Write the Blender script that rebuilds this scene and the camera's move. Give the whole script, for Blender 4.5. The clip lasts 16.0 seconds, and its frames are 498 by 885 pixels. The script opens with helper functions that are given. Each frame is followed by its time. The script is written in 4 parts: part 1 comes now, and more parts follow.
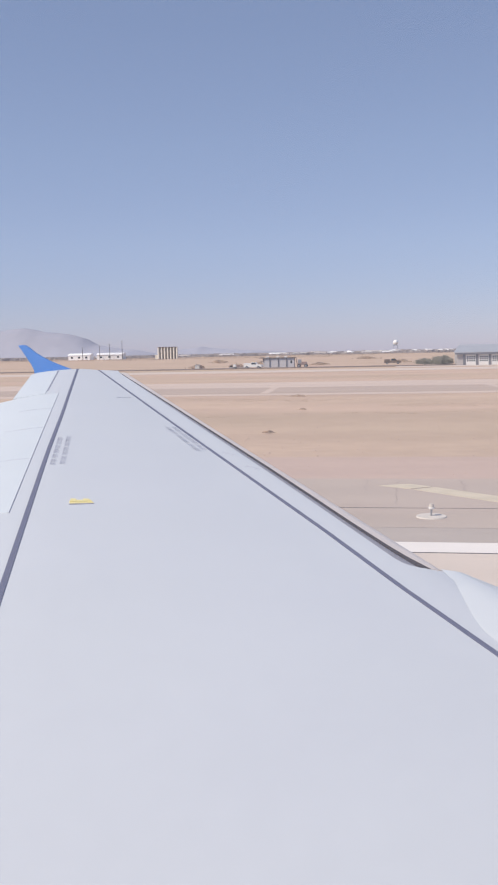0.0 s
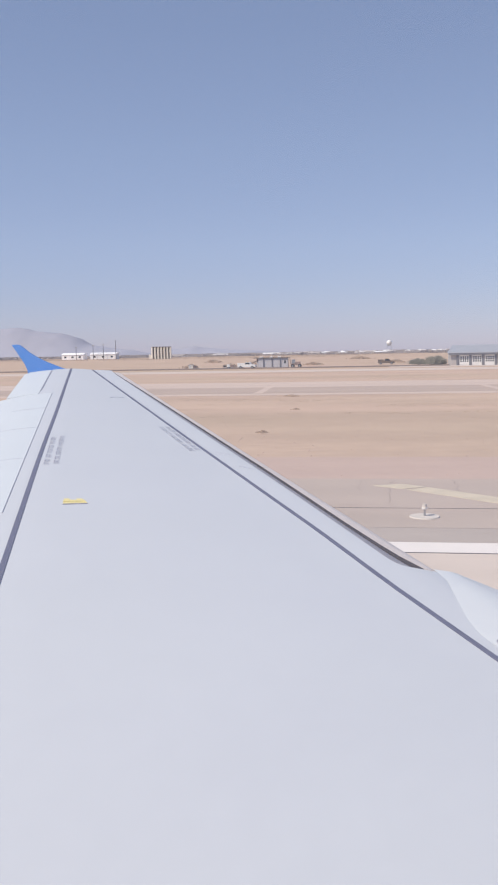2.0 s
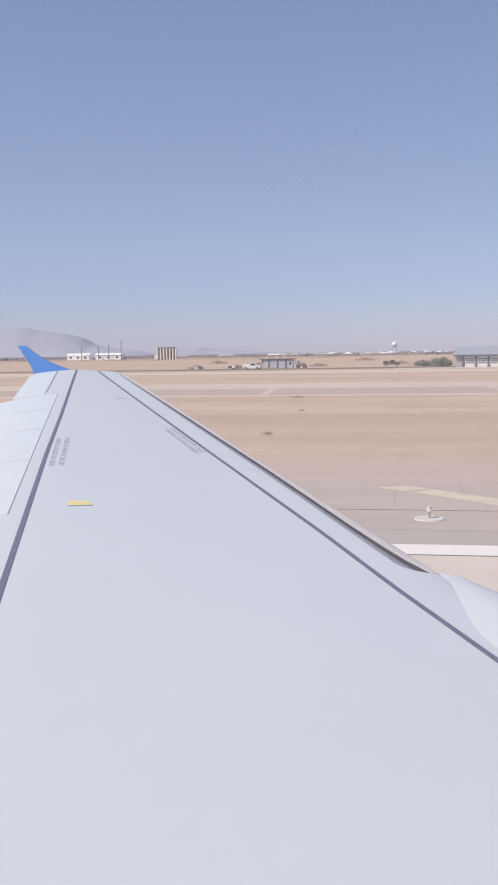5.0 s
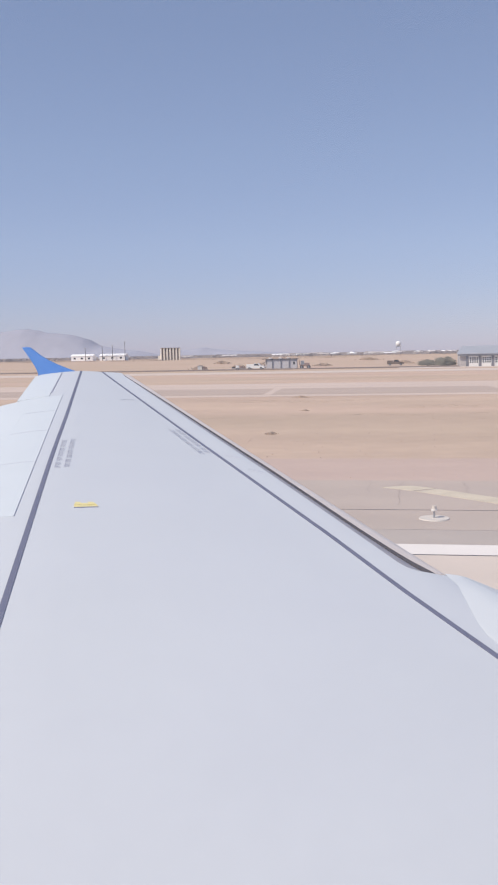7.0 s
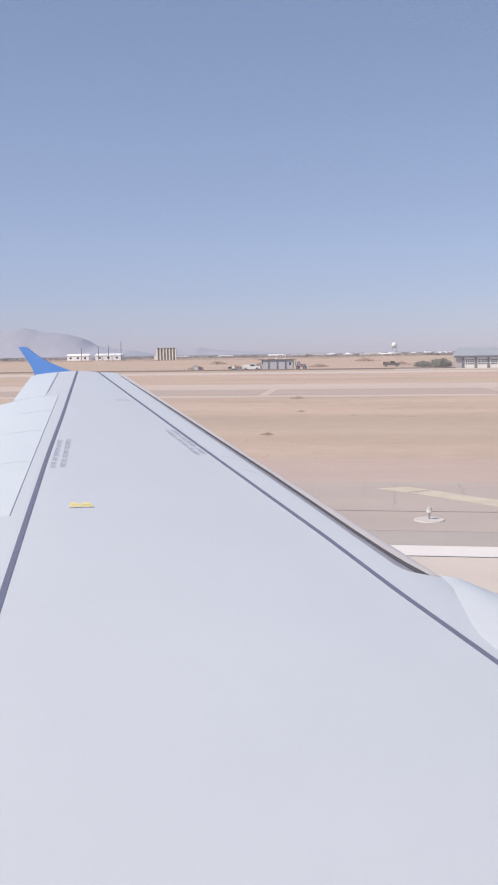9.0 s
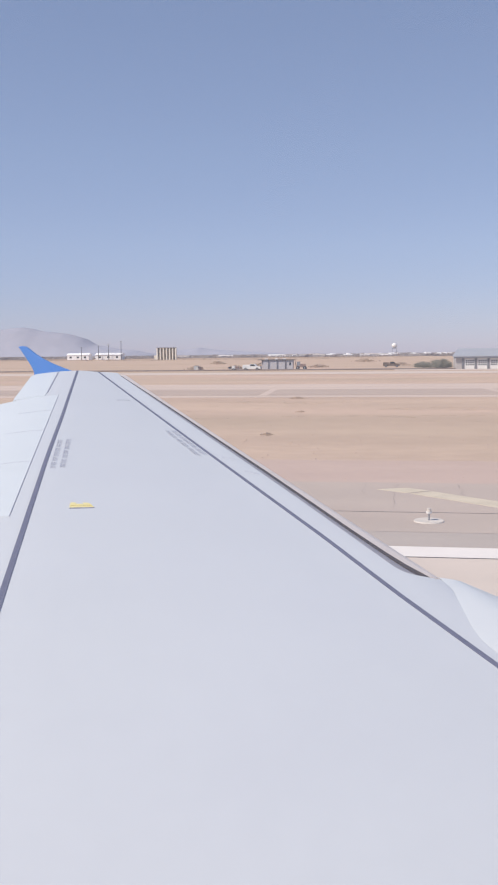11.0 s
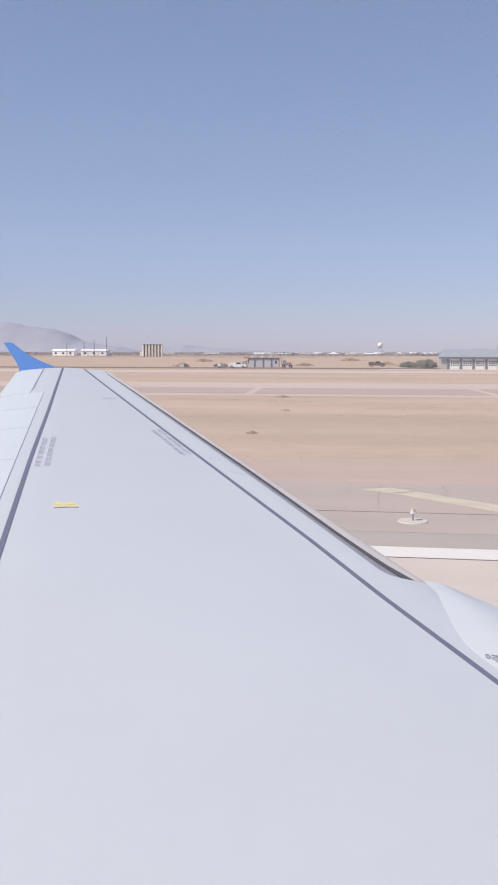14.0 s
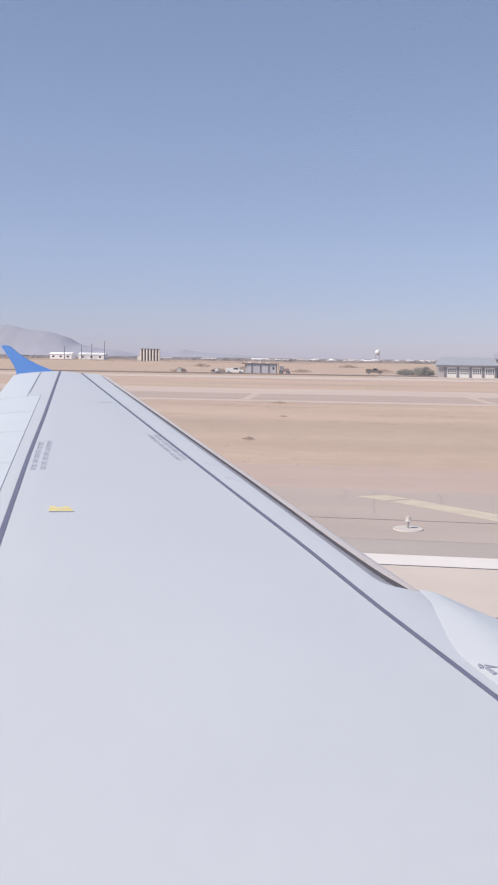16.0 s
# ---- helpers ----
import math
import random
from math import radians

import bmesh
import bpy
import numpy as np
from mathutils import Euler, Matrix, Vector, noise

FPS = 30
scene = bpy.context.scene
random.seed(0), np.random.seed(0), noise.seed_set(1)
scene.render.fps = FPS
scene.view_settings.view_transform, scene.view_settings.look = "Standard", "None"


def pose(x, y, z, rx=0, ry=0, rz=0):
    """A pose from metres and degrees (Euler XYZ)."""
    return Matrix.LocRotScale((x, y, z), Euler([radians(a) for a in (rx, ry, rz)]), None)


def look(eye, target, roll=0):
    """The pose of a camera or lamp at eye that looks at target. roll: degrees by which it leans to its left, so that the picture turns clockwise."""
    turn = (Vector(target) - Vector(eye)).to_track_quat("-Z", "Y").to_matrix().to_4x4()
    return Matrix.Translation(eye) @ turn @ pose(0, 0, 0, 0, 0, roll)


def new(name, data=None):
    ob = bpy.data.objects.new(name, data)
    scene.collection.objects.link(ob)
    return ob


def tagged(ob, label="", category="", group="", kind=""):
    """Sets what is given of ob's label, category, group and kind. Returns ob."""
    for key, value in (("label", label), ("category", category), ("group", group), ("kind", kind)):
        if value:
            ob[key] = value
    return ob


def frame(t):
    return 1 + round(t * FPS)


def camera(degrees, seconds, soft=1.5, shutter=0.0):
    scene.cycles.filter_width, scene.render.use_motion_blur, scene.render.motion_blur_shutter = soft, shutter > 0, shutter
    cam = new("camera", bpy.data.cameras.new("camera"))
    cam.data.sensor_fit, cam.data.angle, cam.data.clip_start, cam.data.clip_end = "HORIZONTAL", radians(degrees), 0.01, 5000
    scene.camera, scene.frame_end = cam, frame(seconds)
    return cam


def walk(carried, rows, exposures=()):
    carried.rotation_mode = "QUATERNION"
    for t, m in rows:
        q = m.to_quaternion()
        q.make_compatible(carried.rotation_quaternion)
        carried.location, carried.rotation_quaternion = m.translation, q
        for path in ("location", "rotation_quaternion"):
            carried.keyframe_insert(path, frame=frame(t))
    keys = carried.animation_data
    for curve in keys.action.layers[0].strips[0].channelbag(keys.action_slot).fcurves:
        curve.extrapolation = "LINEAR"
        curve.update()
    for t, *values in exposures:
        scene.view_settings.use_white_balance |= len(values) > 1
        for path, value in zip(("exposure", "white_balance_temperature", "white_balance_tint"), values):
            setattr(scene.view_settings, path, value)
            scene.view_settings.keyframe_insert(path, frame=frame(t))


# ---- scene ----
cam = camera(32.0, 16.0, soft=2.0)
# eye 4.6 m over the runway, x forward along the aircraft, y outboard
PATH = [
    (0.0, 0.007, 0.004, 4.601, 84.116, 1.190, 8.844),
    (0.5, 0.012, -0.000, 4.593, 84.114, 1.182, 8.620),
    (1.0, 0.015, -0.006, 4.596, 84.113, 1.197, 8.318),
    (1.5, 0.022, -0.006, 4.592, 84.173, 1.118, 8.368),
    (2.0, 0.007, 0.000, 4.603, 84.103, 1.075, 8.433),
    (2.5, 0.014, -0.003, 4.600, 84.079, 1.086, 8.471),
    (3.0, 0.018, -0.015, 4.598, 84.118, 1.057, 8.228),
    (3.5, 0.022, -0.017, 4.605, 84.178, 1.107, 8.342),
    (4.0, 0.011, -0.009, 4.613, 84.187, 1.004, 8.461),
    (6.5, 0.004, -0.005, 4.617, 84.164, 0.972, 9.118),
    (7.0, -0.001, -0.015, 4.624, 84.185, 1.126, 9.020),
    (7.5, -0.002, -0.013, 4.626, 84.180, 1.175, 9.121),
    (8.0, -0.002, -0.020, 4.627, 84.186, 1.112, 8.940),
    (8.5, -0.007, -0.023, 4.627, 84.294, 0.832, 8.764),
    (9.0, 0.000, -0.026, 4.629, 84.216, 0.833, 8.768),
    (11.5, -0.011, -0.016, 4.644, 84.213, 0.479, 8.871),
    (12.0, -0.023, -0.014, 4.653, 84.208, 0.356, 9.079),
    (12.5, -0.023, -0.012, 4.653, 84.211, 0.480, 9.178),
    (13.0, -0.032, 0.016, 4.646, 84.019, 0.206, 9.392),
    (13.5, -0.022, 0.009, 4.666, 83.870, 0.394, 8.774),
    (14.0, -0.014, -0.010, 4.659, 84.072, -0.106, 7.851),
    (14.5, -0.020, -0.005, 4.663, 84.371, -0.530, 7.614),
    (15.0, -0.010, -0.007, 4.662, 84.286, -0.628, 7.575),
    (15.5, -0.020, -0.005, 4.663, 84.448, -1.008, 7.672),
    (16.0, -0.010, -0.013, 4.667, 84.437, -0.823, 7.690),
]
walk(cam, [(t, pose(x, y, z, rx, ry, rz)) for t, x, y, z, rx, ry, rz in PATH], exposures=[(0.0, 0.54, 6940, 11), (7.5, 0.55, 6940, 11), (9.0, 0.57, 6940, 11), (14.0, 0.57, 6940, 11), (16.0, 0.56, 6940, 11)])

# ---- world and light ----
SUN_EL, SUN_AZ = 48.0, 234.0
world = bpy.data.worlds.new("world")
scene.world = world
world.use_nodes = True
wn = world.node_tree.nodes
sky = wn.new("ShaderNodeTexSky")
sky.sky_type = "NISHITA"
sky.sun_disc = False
sky.sun_elevation, sky.sun_rotation = radians(SUN_EL), radians(SUN_AZ)
sky.altitude, sky.air_density, sky.dust_density, sky.ozone_density = 600, 0.85, 0.4, 1.0
wn["Background"].inputs["Strength"].default_value = 0.10
# even dust in the air
haze = wn.new("ShaderNodeMix")
haze.data_type = "RGBA"
haze.inputs[0].default_value = 0.58
haze.inputs[7].default_value = (1.92, 2.4, 4.25, 1)
world.node_tree.links.new(sky.outputs["Color"], haze.inputs[6])
# dust thickens and reddens towards the horizon
at, ramp, dusty = wn.new("ShaderNodeTexCoord"), wn.new("ShaderNodeValToRGB"), wn.new("ShaderNodeMix")
height = wn.new("ShaderNodeSeparateXYZ")
world.node_tree.links.new(at.outputs["Generated"], height.inputs[0])
world.node_tree.links.new(height.outputs["Z"], ramp.inputs["Fac"])
e = ramp.color_ramp.elements
e[0].position, e[0].color = 0.0, (0.91, 0.85, 0.95, 1)
e[1].position, e[1].color = 0.50, (0.88, 0.945, 0.945, 1)
for at_z, c in ((0.045, (0.975, 0.92, 0.97, 1)), (0.12, (1.05, 1.03, 1.03, 1)), (0.22, (0.985, 1.025, 1.015, 1)), (0.37, (0.82, 0.91, 0.935, 1))):
    e.new(at_z).color = c
dusty.data_type, dusty.blend_type = "RGBA", "MULTIPLY"
dusty.inputs[0].default_value = 1.0
world.node_tree.links.new(haze.outputs[2], dusty.inputs[6])
world.node_tree.links.new(ramp.outputs["Color"], dusty.inputs[7])
world.node_tree.links.new(dusty.outputs[2], wn["Background"].inputs["Color"])
sun_dir = Vector((math.sin(radians(SUN_AZ)) * math.cos(radians(SUN_EL)), math.cos(radians(SUN_AZ)) * math.cos(radians(SUN_EL)), math.sin(radians(SUN_EL))))
sun_data = bpy.data.lights.new("sun", "SUN")
sun_data.energy, sun_data.angle, sun_data.color = 2.8, radians(0.53), (1.0, 0.95, 0.88)
sun = new("sun", sun_data)
sun.matrix_world = look(sun_dir * 60, (0, 0, 0))



# ---- materials ----
def mat(name, base, rough=0.6, metal=0.0, var=0.10, scale=3.0, fine=40.0, stretch=(1, 1, 1), tint=None, tint_scale=0.3, tint_amount=0.0, bump=0.0, coords="Position", spec=0.5, random_tint=0.0):
    m = bpy.data.materials.new(name)
    m.use_nodes = True
    nt = m.node_tree
    N, L = nt.nodes, nt.links
    b = N["Principled BSDF"]
    b.inputs["Roughness"].default_value, b.inputs["Metallic"].default_value = rough, metal
    b.inputs["Specular IOR Level"].default_value = spec
    if coords == "Position":
        src = N.new("ShaderNodeNewGeometry").outputs["Position"]
    else:
        src = N.new("ShaderNodeTexCoord").outputs["Object"]
    mp = N.new("ShaderNodeMapping")
    mp.inputs["Scale"].default_value = stretch
    L.new(src, mp.inputs["Vector"])

    def noise_node(s, detail=4):
        n = N.new("ShaderNodeTexNoise")
        n.inputs["Scale"].default_value, n.inputs["Detail"].default_value = s, detail
        L.new(mp.outputs["Vector"], n.inputs["Vector"])
        return n.outputs["Fac"]

    def mix(kind, fac, a, c):
        n = N.new("ShaderNodeMix")
        n.data_type, n.blend_type = "RGBA", kind
        for sock, v in ((n.inputs[0], fac), (n.inputs[6], a), (n.inputs[7], c)):
            if isinstance(v, (int, float)):
                sock.default_value = v
            elif isinstance(v, tuple):
                sock.default_value = (*v[:3], 1)
            else:
                L.new(v, sock)
        return n.outputs[2]

    def span(fac, lo, hi):
        n = N.new("ShaderNodeMapRange")
        n.inputs["From Min"].default_value, n.inputs["From Max"].default_value = 0.3, 0.7
        n.inputs["To Min"].default_value, n.inputs["To Max"].default_value = lo, hi
        L.new(fac, n.inputs["Value"])
        return n.outputs["Result"]

    col = base
    if tint:
        col = mix("MIX", span(noise_node(tint_scale, 5), 0.0, tint_amount), col, tint)
    big, small = noise_node(scale), noise_node(fine, 3)
    v1, v2 = N.new("ShaderNodeCombineColor"), N.new("ShaderNodeCombineColor")
    for v, f, a in ((v1, big, var), (v2, small, var * 0.7)):
        s = span(f, 1 - a, 1 + a)
        for k in range(3):
            L.new(s, v.inputs[k])
    col = mix("MULTIPLY", 1.0, col, v1.outputs[0])
    col = mix("MULTIPLY", 1.0, col, v2.outputs[0])
    if random_tint:
        oi = N.new("ShaderNodeObjectInfo")
        n = N.new("ShaderNodeMapRange")
        n.inputs["To Min"].default_value, n.inputs["To Max"].default_value = 1 - random_tint, 1 + random_tint
        L.new(oi.outputs["Random"], n.inputs["Value"])
        v3 = N.new("ShaderNodeCombineColor")
        for k in range(3):
            L.new(n.outputs["Result"], v3.inputs[k])
        col = mix("MULTIPLY", 1.0, col, v3.outputs[0])
    L.new(col, b.inputs["Base Color"])
    r = span(small, max(rough - 0.06, 0.02), min(rough + 0.06, 1))
    L.new(r, b.inputs["Roughness"])
    if bump:
        bp = N.new("ShaderNodeBump")
        bp.inputs["Strength"].default_value, bp.inputs["Distance"].default_value = bump, 0.05
        L.new(small, bp.inputs["Height"])
        L.new(bp.outputs["Normal"], b.inputs["Normal"])
    return m


WING = mat("wing_paint", (0.580, 0.603, 0.629), 0.45, var=0.012, scale=0.8, fine=9, tint=(0.566, 0.586, 0.630), tint_scale=0.5, tint_amount=0.5, spec=0.12)
PANEL = mat("panel_paint", (0.65, 0.69, 0.71), 0.45, var=0.015, scale=1.2, fine=12)
# tan tint stands in for soil mirrored in the bare metal
SLAT = mat("slat_tan_reflection", (0.72, 0.635, 0.58), 0.5, 0.15, var=0.05, scale=2, fine=25)
# grey of the fixed leading edge, darkened in colour for the slot's shade
SLOT_SHADE = mat("slot_grey_and_shade", (0.30, 0.29, 0.32), 0.7, var=0.08, scale=6)
SEAL_AND_SHADE = mat("dark_seal_and_shade", (0.06, 0.05, 0.055), 0.7, var=0.1, scale=6)
LINE = mat("walk_line_paint", (0.127, 0.130, 0.192), 0.55, var=0.06, scale=4)
FAINT = mat("faint_stencil", (0.46, 0.465, 0.53), 0.6, var=0.1, scale=8)
STENCIL = mat("stencil_paint", (0.33, 0.33, 0.40), 0.6, var=0.2, scale=8)
LETTERING = mat("lettering_paint", (0.36, 0.36, 0.44), 0.6, var=0.25, scale=14, fine=60)
YELLOW = mat("yellow_paint", (0.82, 0.70, 0.30), 0.5, var=0.08, scale=6)
BLUE = mat("blue_paint", (0.066, 0.238, 0.64), 0.4, var=0.04, scale=2)
HULL = mat("hull_paint", (0.78, 0.79, 0.80), 0.35, var=0.02, scale=1)
RUBBER = mat("rubber", (0.03, 0.03, 0.032), 0.8, var=0.2, scale=8, coords="Object")
STEEL = mat("steel", (0.42, 0.42, 0.43), 0.4, 0.7, var=0.1, scale=6, coords="Object")
DARK = mat("dark_paint", (0.075, 0.062, 0.058), 0.6, var=0.12, scale=5, coords="Object")
GLASS = mat("dark_glass", (0.03, 0.04, 0.05), 0.08, var=0.05, scale=2, coords="Object", spec=0.8)
SOIL = mat("desert_soil", (0.582, 0.413, 0.321), 0.95, var=0.095, scale=0.09, fine=1.6, stretch=(0.35, 1, 1), tint=(0.475, 0.365, 0.26), tint_scale=0.03, tint_amount=0.95, bump=0.25, spec=0.12)
SOIL2 = mat("graded_soil", (0.53, 0.395, 0.33), 0.95, var=0.06, scale=0.3, fine=5, stretch=(0.3, 1, 1), bump=0.3, spec=0.12)
CONCRETE = mat("runway_concrete", (0.66, 0.56, 0.485), 0.85, var=0.05, scale=0.6, fine=14, random_tint=0.04, bump=0.1, spec=0.12)
GREY_STRIP = mat("weathered_asphalt", (0.455, 0.390, 0.345), 0.9, var=0.07, scale=0.5, fine=18, stretch=(0.4, 1, 1), bump=0.2, spec=0.12)
ASPHALT = mat("shoulder_asphalt", (0.222, 0.192, 0.184), 0.9, var=0.09, scale=0.35, fine=22, stretch=(0.35, 1, 1), bump=0.2, spec=0.12)
SHOULDER = mat("weathered_shoulder", (0.470, 0.390, 0.335), 0.9, var=0.06, scale=0.35, fine=16, stretch=(0.35, 1, 1), tint=(0.50, 0.405, 0.345), tint_scale=0.25, tint_amount=0.8, bump=0.2, spec=0.12)
TAXI = mat("taxiway_asphalt", (0.475, 0.372, 0.308), 0.9, var=0.05, scale=0.2, fine=8, stretch=(0.2, 1, 1), spec=0.12)
PALE = mat("pale_gravel", (0.60, 0.475, 0.40), 0.95, var=0.05, scale=0.25, fine=7, stretch=(0.2, 1, 1), spec=0.12)
ROAD = mat("service_road", (0.62, 0.51, 0.44), 0.9, var=0.05, scale=0.2, fine=6, stretch=(0.2, 1, 1), spec=0.12)
BERM = mat("dark_berm", (0.26, 0.205, 0.17), 0.95, var=0.1, scale=0.4, fine=3, spec=0.12)
WHITE_LINE = mat("white_marking", (0.82, 0.755, 0.70), 0.7, var=0.03, scale=1.5, fine=20)
CREAM = mat("cream_marking", (0.62, 0.53, 0.40), 0.75, var=0.08, scale=1.5, fine=16)
PAD = mat("pad_concrete", (0.62, 0.56, 0.50), 0.85, var=0.07, scale=4, coords="Object")
APRON = mat("apron_concrete", (0.50, 0.43, 0.39), 0.88, var=0.05, scale=0.15, fine=3, spec=0.12)
# pale blue-grey stands in for haze over distant rock
MOUNTAIN = mat("hazed_rock", (0.36, 0.36, 0.42), 0.95, var=0.06, scale=0.004, fine=0.02)
# distant foliage greyed and lightened in colour to suggest haze
TREE_FAR = mat("hazed_foliage", (0.40, 0.365, 0.355), 0.95, var=0.2, scale=0.02, fine=0.2)
CRACK = mat("crack_filler", (0.25, 0.205, 0.185), 0.9, var=0.15, scale=3)
FAR_SCRUB = mat("far_scrub", (0.46, 0.37, 0.30), 0.95, var=0.2, scale=0.03, fine=0.3)
LEAF = mat("olive_foliage", (0.355, 0.335, 0.27), 0.9, var=0.15, scale=0.6, fine=4)
SCRUB = mat("dry_scrub", (0.58, 0.46, 0.36), 0.95, var=0.2, scale=1.0, fine=8)
STRAW = mat("straw_grass", (0.46, 0.37, 0.265), 0.95, var=0.18, scale=0.8, fine=6)
BARK = mat("bark", (0.16, 0.12, 0.09), 0.9, var=0.2, scale=4)
OFFWHITE = mat("offwhite_wall", (0.62, 0.60, 0.60), 0.7, var=0.05, scale=0.3, fine=3)
TOWN_WHITE = mat("bright_wall", (0.88, 0.87, 0.87), 0.7, var=0.05, scale=0.05, fine=0.6, random_tint=0.12)
TOWN_ROOF = mat("town_roof", (0.45, 0.40, 0.38), 0.8, var=0.1, scale=0.05, fine=0.6, random_tint=0.2)
HANGAR_WALL = mat("hangar_wall", (0.70, 0.655, 0.65), 0.75, var=0.04, scale=0.2, fine=3)
HANGAR_DOOR = mat("hangar_door", (0.64, 0.60, 0.60), 0.6, var=0.04, scale=0.4, fine=3, random_tint=0.04)
HANGAR_BAND = mat("hangar_fascia", (0.23, 0.26, 0.35), 0.5, var=0.05, scale=0.3, fine=2)
HANGAR_TRIM = mat("hangar_trim", (0.27, 0.25, 0.26), 0.6, var=0.06, scale=0.5, fine=3)
STATION_WALL = mat("station_block", (0.50, 0.46, 0.44), 0.85, var=0.06, scale=0.5, fine=4)
STATION_ROOF = mat("station_roof", (0.40, 0.41, 0.44), 0.6, 0.1, var=0.05, scale=0.4, fine=4)
STATION_DARK = mat("station_dark", (0.21, 0.21, 0.23), 0.6, var=0.08, scale=0.5, fine=4)
RUST = mat("rusty_brown", (0.31, 0.22, 0.19), 0.8, var=0.2, scale=1, fine=6)
CREAM_WALL = mat("cream_concrete", (0.78, 0.72, 0.63), 0.8, var=0.08, scale=0.15, fine=1)
SHED = mat("shed_metal", (0.56, 0.53, 0.54), 0.6, var=0.06, scale=0.6, fine=4)
BROWN = mat("brown_paint", (0.17, 0.13, 0.10), 0.6, var=0.1, scale=2)
WHITE_PAINT = mat("white_vehicle_paint", (0.84, 0.82, 0.79), 0.35, var=0.03, scale=1.5, coords="Object")
NAVY = mat("navy_paint", (0.05, 0.06, 0.09), 0.4, var=0.05, scale=2, coords="Object")
GREEN = mat("green_paint", (0.04, 0.075, 0.05), 0.45, var=0.06, scale=2, coords="Object")
SIGN_YELLOW = mat("sign_yellow", (0.80, 0.52, 0.06), 0.5, var=0.04, scale=3, coords="Object")
LEAD_YELLOW = mat("lead_off_yellow", (0.62, 0.50, 0.30), 0.75, var=0.1, scale=1.0, fine=8)
SIGN_RED = mat("painted_sign_red", (0.36, 0.12, 0.11), 0.75, var=0.1, scale=1.0, fine=8)
FAIRING = mat("fairing_paint", (0.64, 0.665, 0.68), 0.42, var=0.015, scale=1.2, fine=12)


def pane_material():
    """Scratched, slightly dusty acrylic; its translucent veil is added to stand in for haze."""
    m = bpy.data.materials.new("cabin_acrylic")
    m.use_nodes = True
    N, L = m.node_tree.nodes, m.node_tree.links
    N.remove(N["Principled BSDF"])
    clear, dust, mixed = N.new("ShaderNodeBsdfTransparent"), N.new("ShaderNodeBsdfTranslucent"), N.new("ShaderNodeMixShader")
    clear.inputs["Color"].default_value = (1, 1, 1, 1)
    dust.inputs["Color"].default_value = (0.9, 0.88, 0.88, 1)
    veil_noise = N.new("ShaderNodeTexNoise")
    veil_noise.inputs["Scale"].default_value, veil_noise.inputs["Detail"].default_value = 6, 3
    span = N.new("ShaderNodeMapRange")
    span.inputs["To Min"].default_value, span.inputs["To Max"].default_value = 0.13, 0.18
    L.new(veil_noise.outputs["Fac"], span.inputs["Value"])
    L.new(span.outputs["Result"], mixed.inputs[0])
    L.new(clear.outputs[0], mixed.inputs[1])
    L.new(dust.outputs[0], mixed.inputs[2])
    L.new(mixed.outputs[0], N["Material Output"].inputs["Surface"])
    return m


PANE = pane_material()


# ---- building helpers ----
def thing(name, loc=(0, 0, 0), rz=0.0, label="", category="", group="", kind=""):
    ob = new(name)
    ob.empty_display_size = 0.2
    ob.matrix_basis = pose(*loc, 0, 0, rz)
    return tagged(ob, label, category, group, kind)


def part(name, bm, material, parent=None, label="", smooth=False):
    me = bpy.data.meshes.new(name)
    bmesh.ops.recalc_face_normals(bm, faces=bm.faces[:])
    bm.to_mesh(me)
    bm.free()
    me.materials.append(material)
    if smooth:
        me.polygons.foreach_set("use_smooth", [True] * len(me.polygons))
        me.set_sharp_from_angle(angle=radians(35))
    ob = new(name, me)
    ob.parent = parent
    return tagged(ob, label)


def box(bm, x0, x1, y0, y1, z0, z1, bevel=0.0):
    r = bmesh.ops.create_cube(bm, size=1.0, matrix=Matrix.LocRotScale(((x0 + x1) / 2, (y0 + y1) / 2, (z0 + z1) / 2), None, (x1 - x0, y1 - y0, z1 - z0)))
    if bevel:
        es = list({e for v in r["verts"] for e in v.link_edges})
        bmesh.ops.bevel(bm, geom=es, offset=bevel, segments=2, affect="EDGES", profile=0.6)
    return bm


def boxed(x0, x1, y0, y1, z0, z1, bevel=0.0):
    return box(bmesh.new(), x0, x1, y0, y1, z0, z1, bevel)


def rod(bm, a, b, r0, r1=None, seg=10):
    a, b = Vector(a), Vector(b)
    d = b - a
    m = Matrix.Translation((a + b) / 2) @ d.to_track_quat("Z", "Y").to_matrix().to_4x4()
    bmesh.ops.create_cone(bm, cap_ends=True, segments=seg, radius1=r0, radius2=r0 if r1 is None else r1, depth=d.length, matrix=m)
    return bm


def loft(bm, rings, closed=True, caps=True):
    vs = [[bm.verts.new(p) for p in ring] for ring in rings]
    n = len(vs[0])
    for a, b in zip(vs, vs[1:]):
        for i in range(n if closed else n - 1):
            j = (i + 1) % n
            bm.faces.new((a[i], a[j], b[j], b[i]))
    if caps and closed:
        bm.faces.new(vs[0])
        bm.faces.new(vs[-1])
    return bm


def prism(bm, outline, z0, z1):
    """An upright prism on a plan outline."""
    return loft(bm, [[(x, y, z0) for x, y in outline], [(x, y, z1) for x, y in outline]])


def words(text, size, material, parent, m, name="lettering"):
    c = bpy.data.curves.new(name, "FONT")
    c.body, c.size, c.extrude, c.align_x, c.align_y = text, size, 0.004, "CENTER", "CENTER"
    tmp = bpy.data.objects.new(name, c)
    scene.collection.objects.link(tmp)
    me = bpy.data.meshes.new_from_object(tmp.evaluated_get(bpy.context.evaluated_depsgraph_get()))
    bpy.data.objects.remove(tmp)
    bpy.data.curves.remove(c)
    me.materials.clear()
    me.materials.append(material)
    ob = new(name, me)
    ob.parent = parent
    ob.matrix_basis = m
    return ob


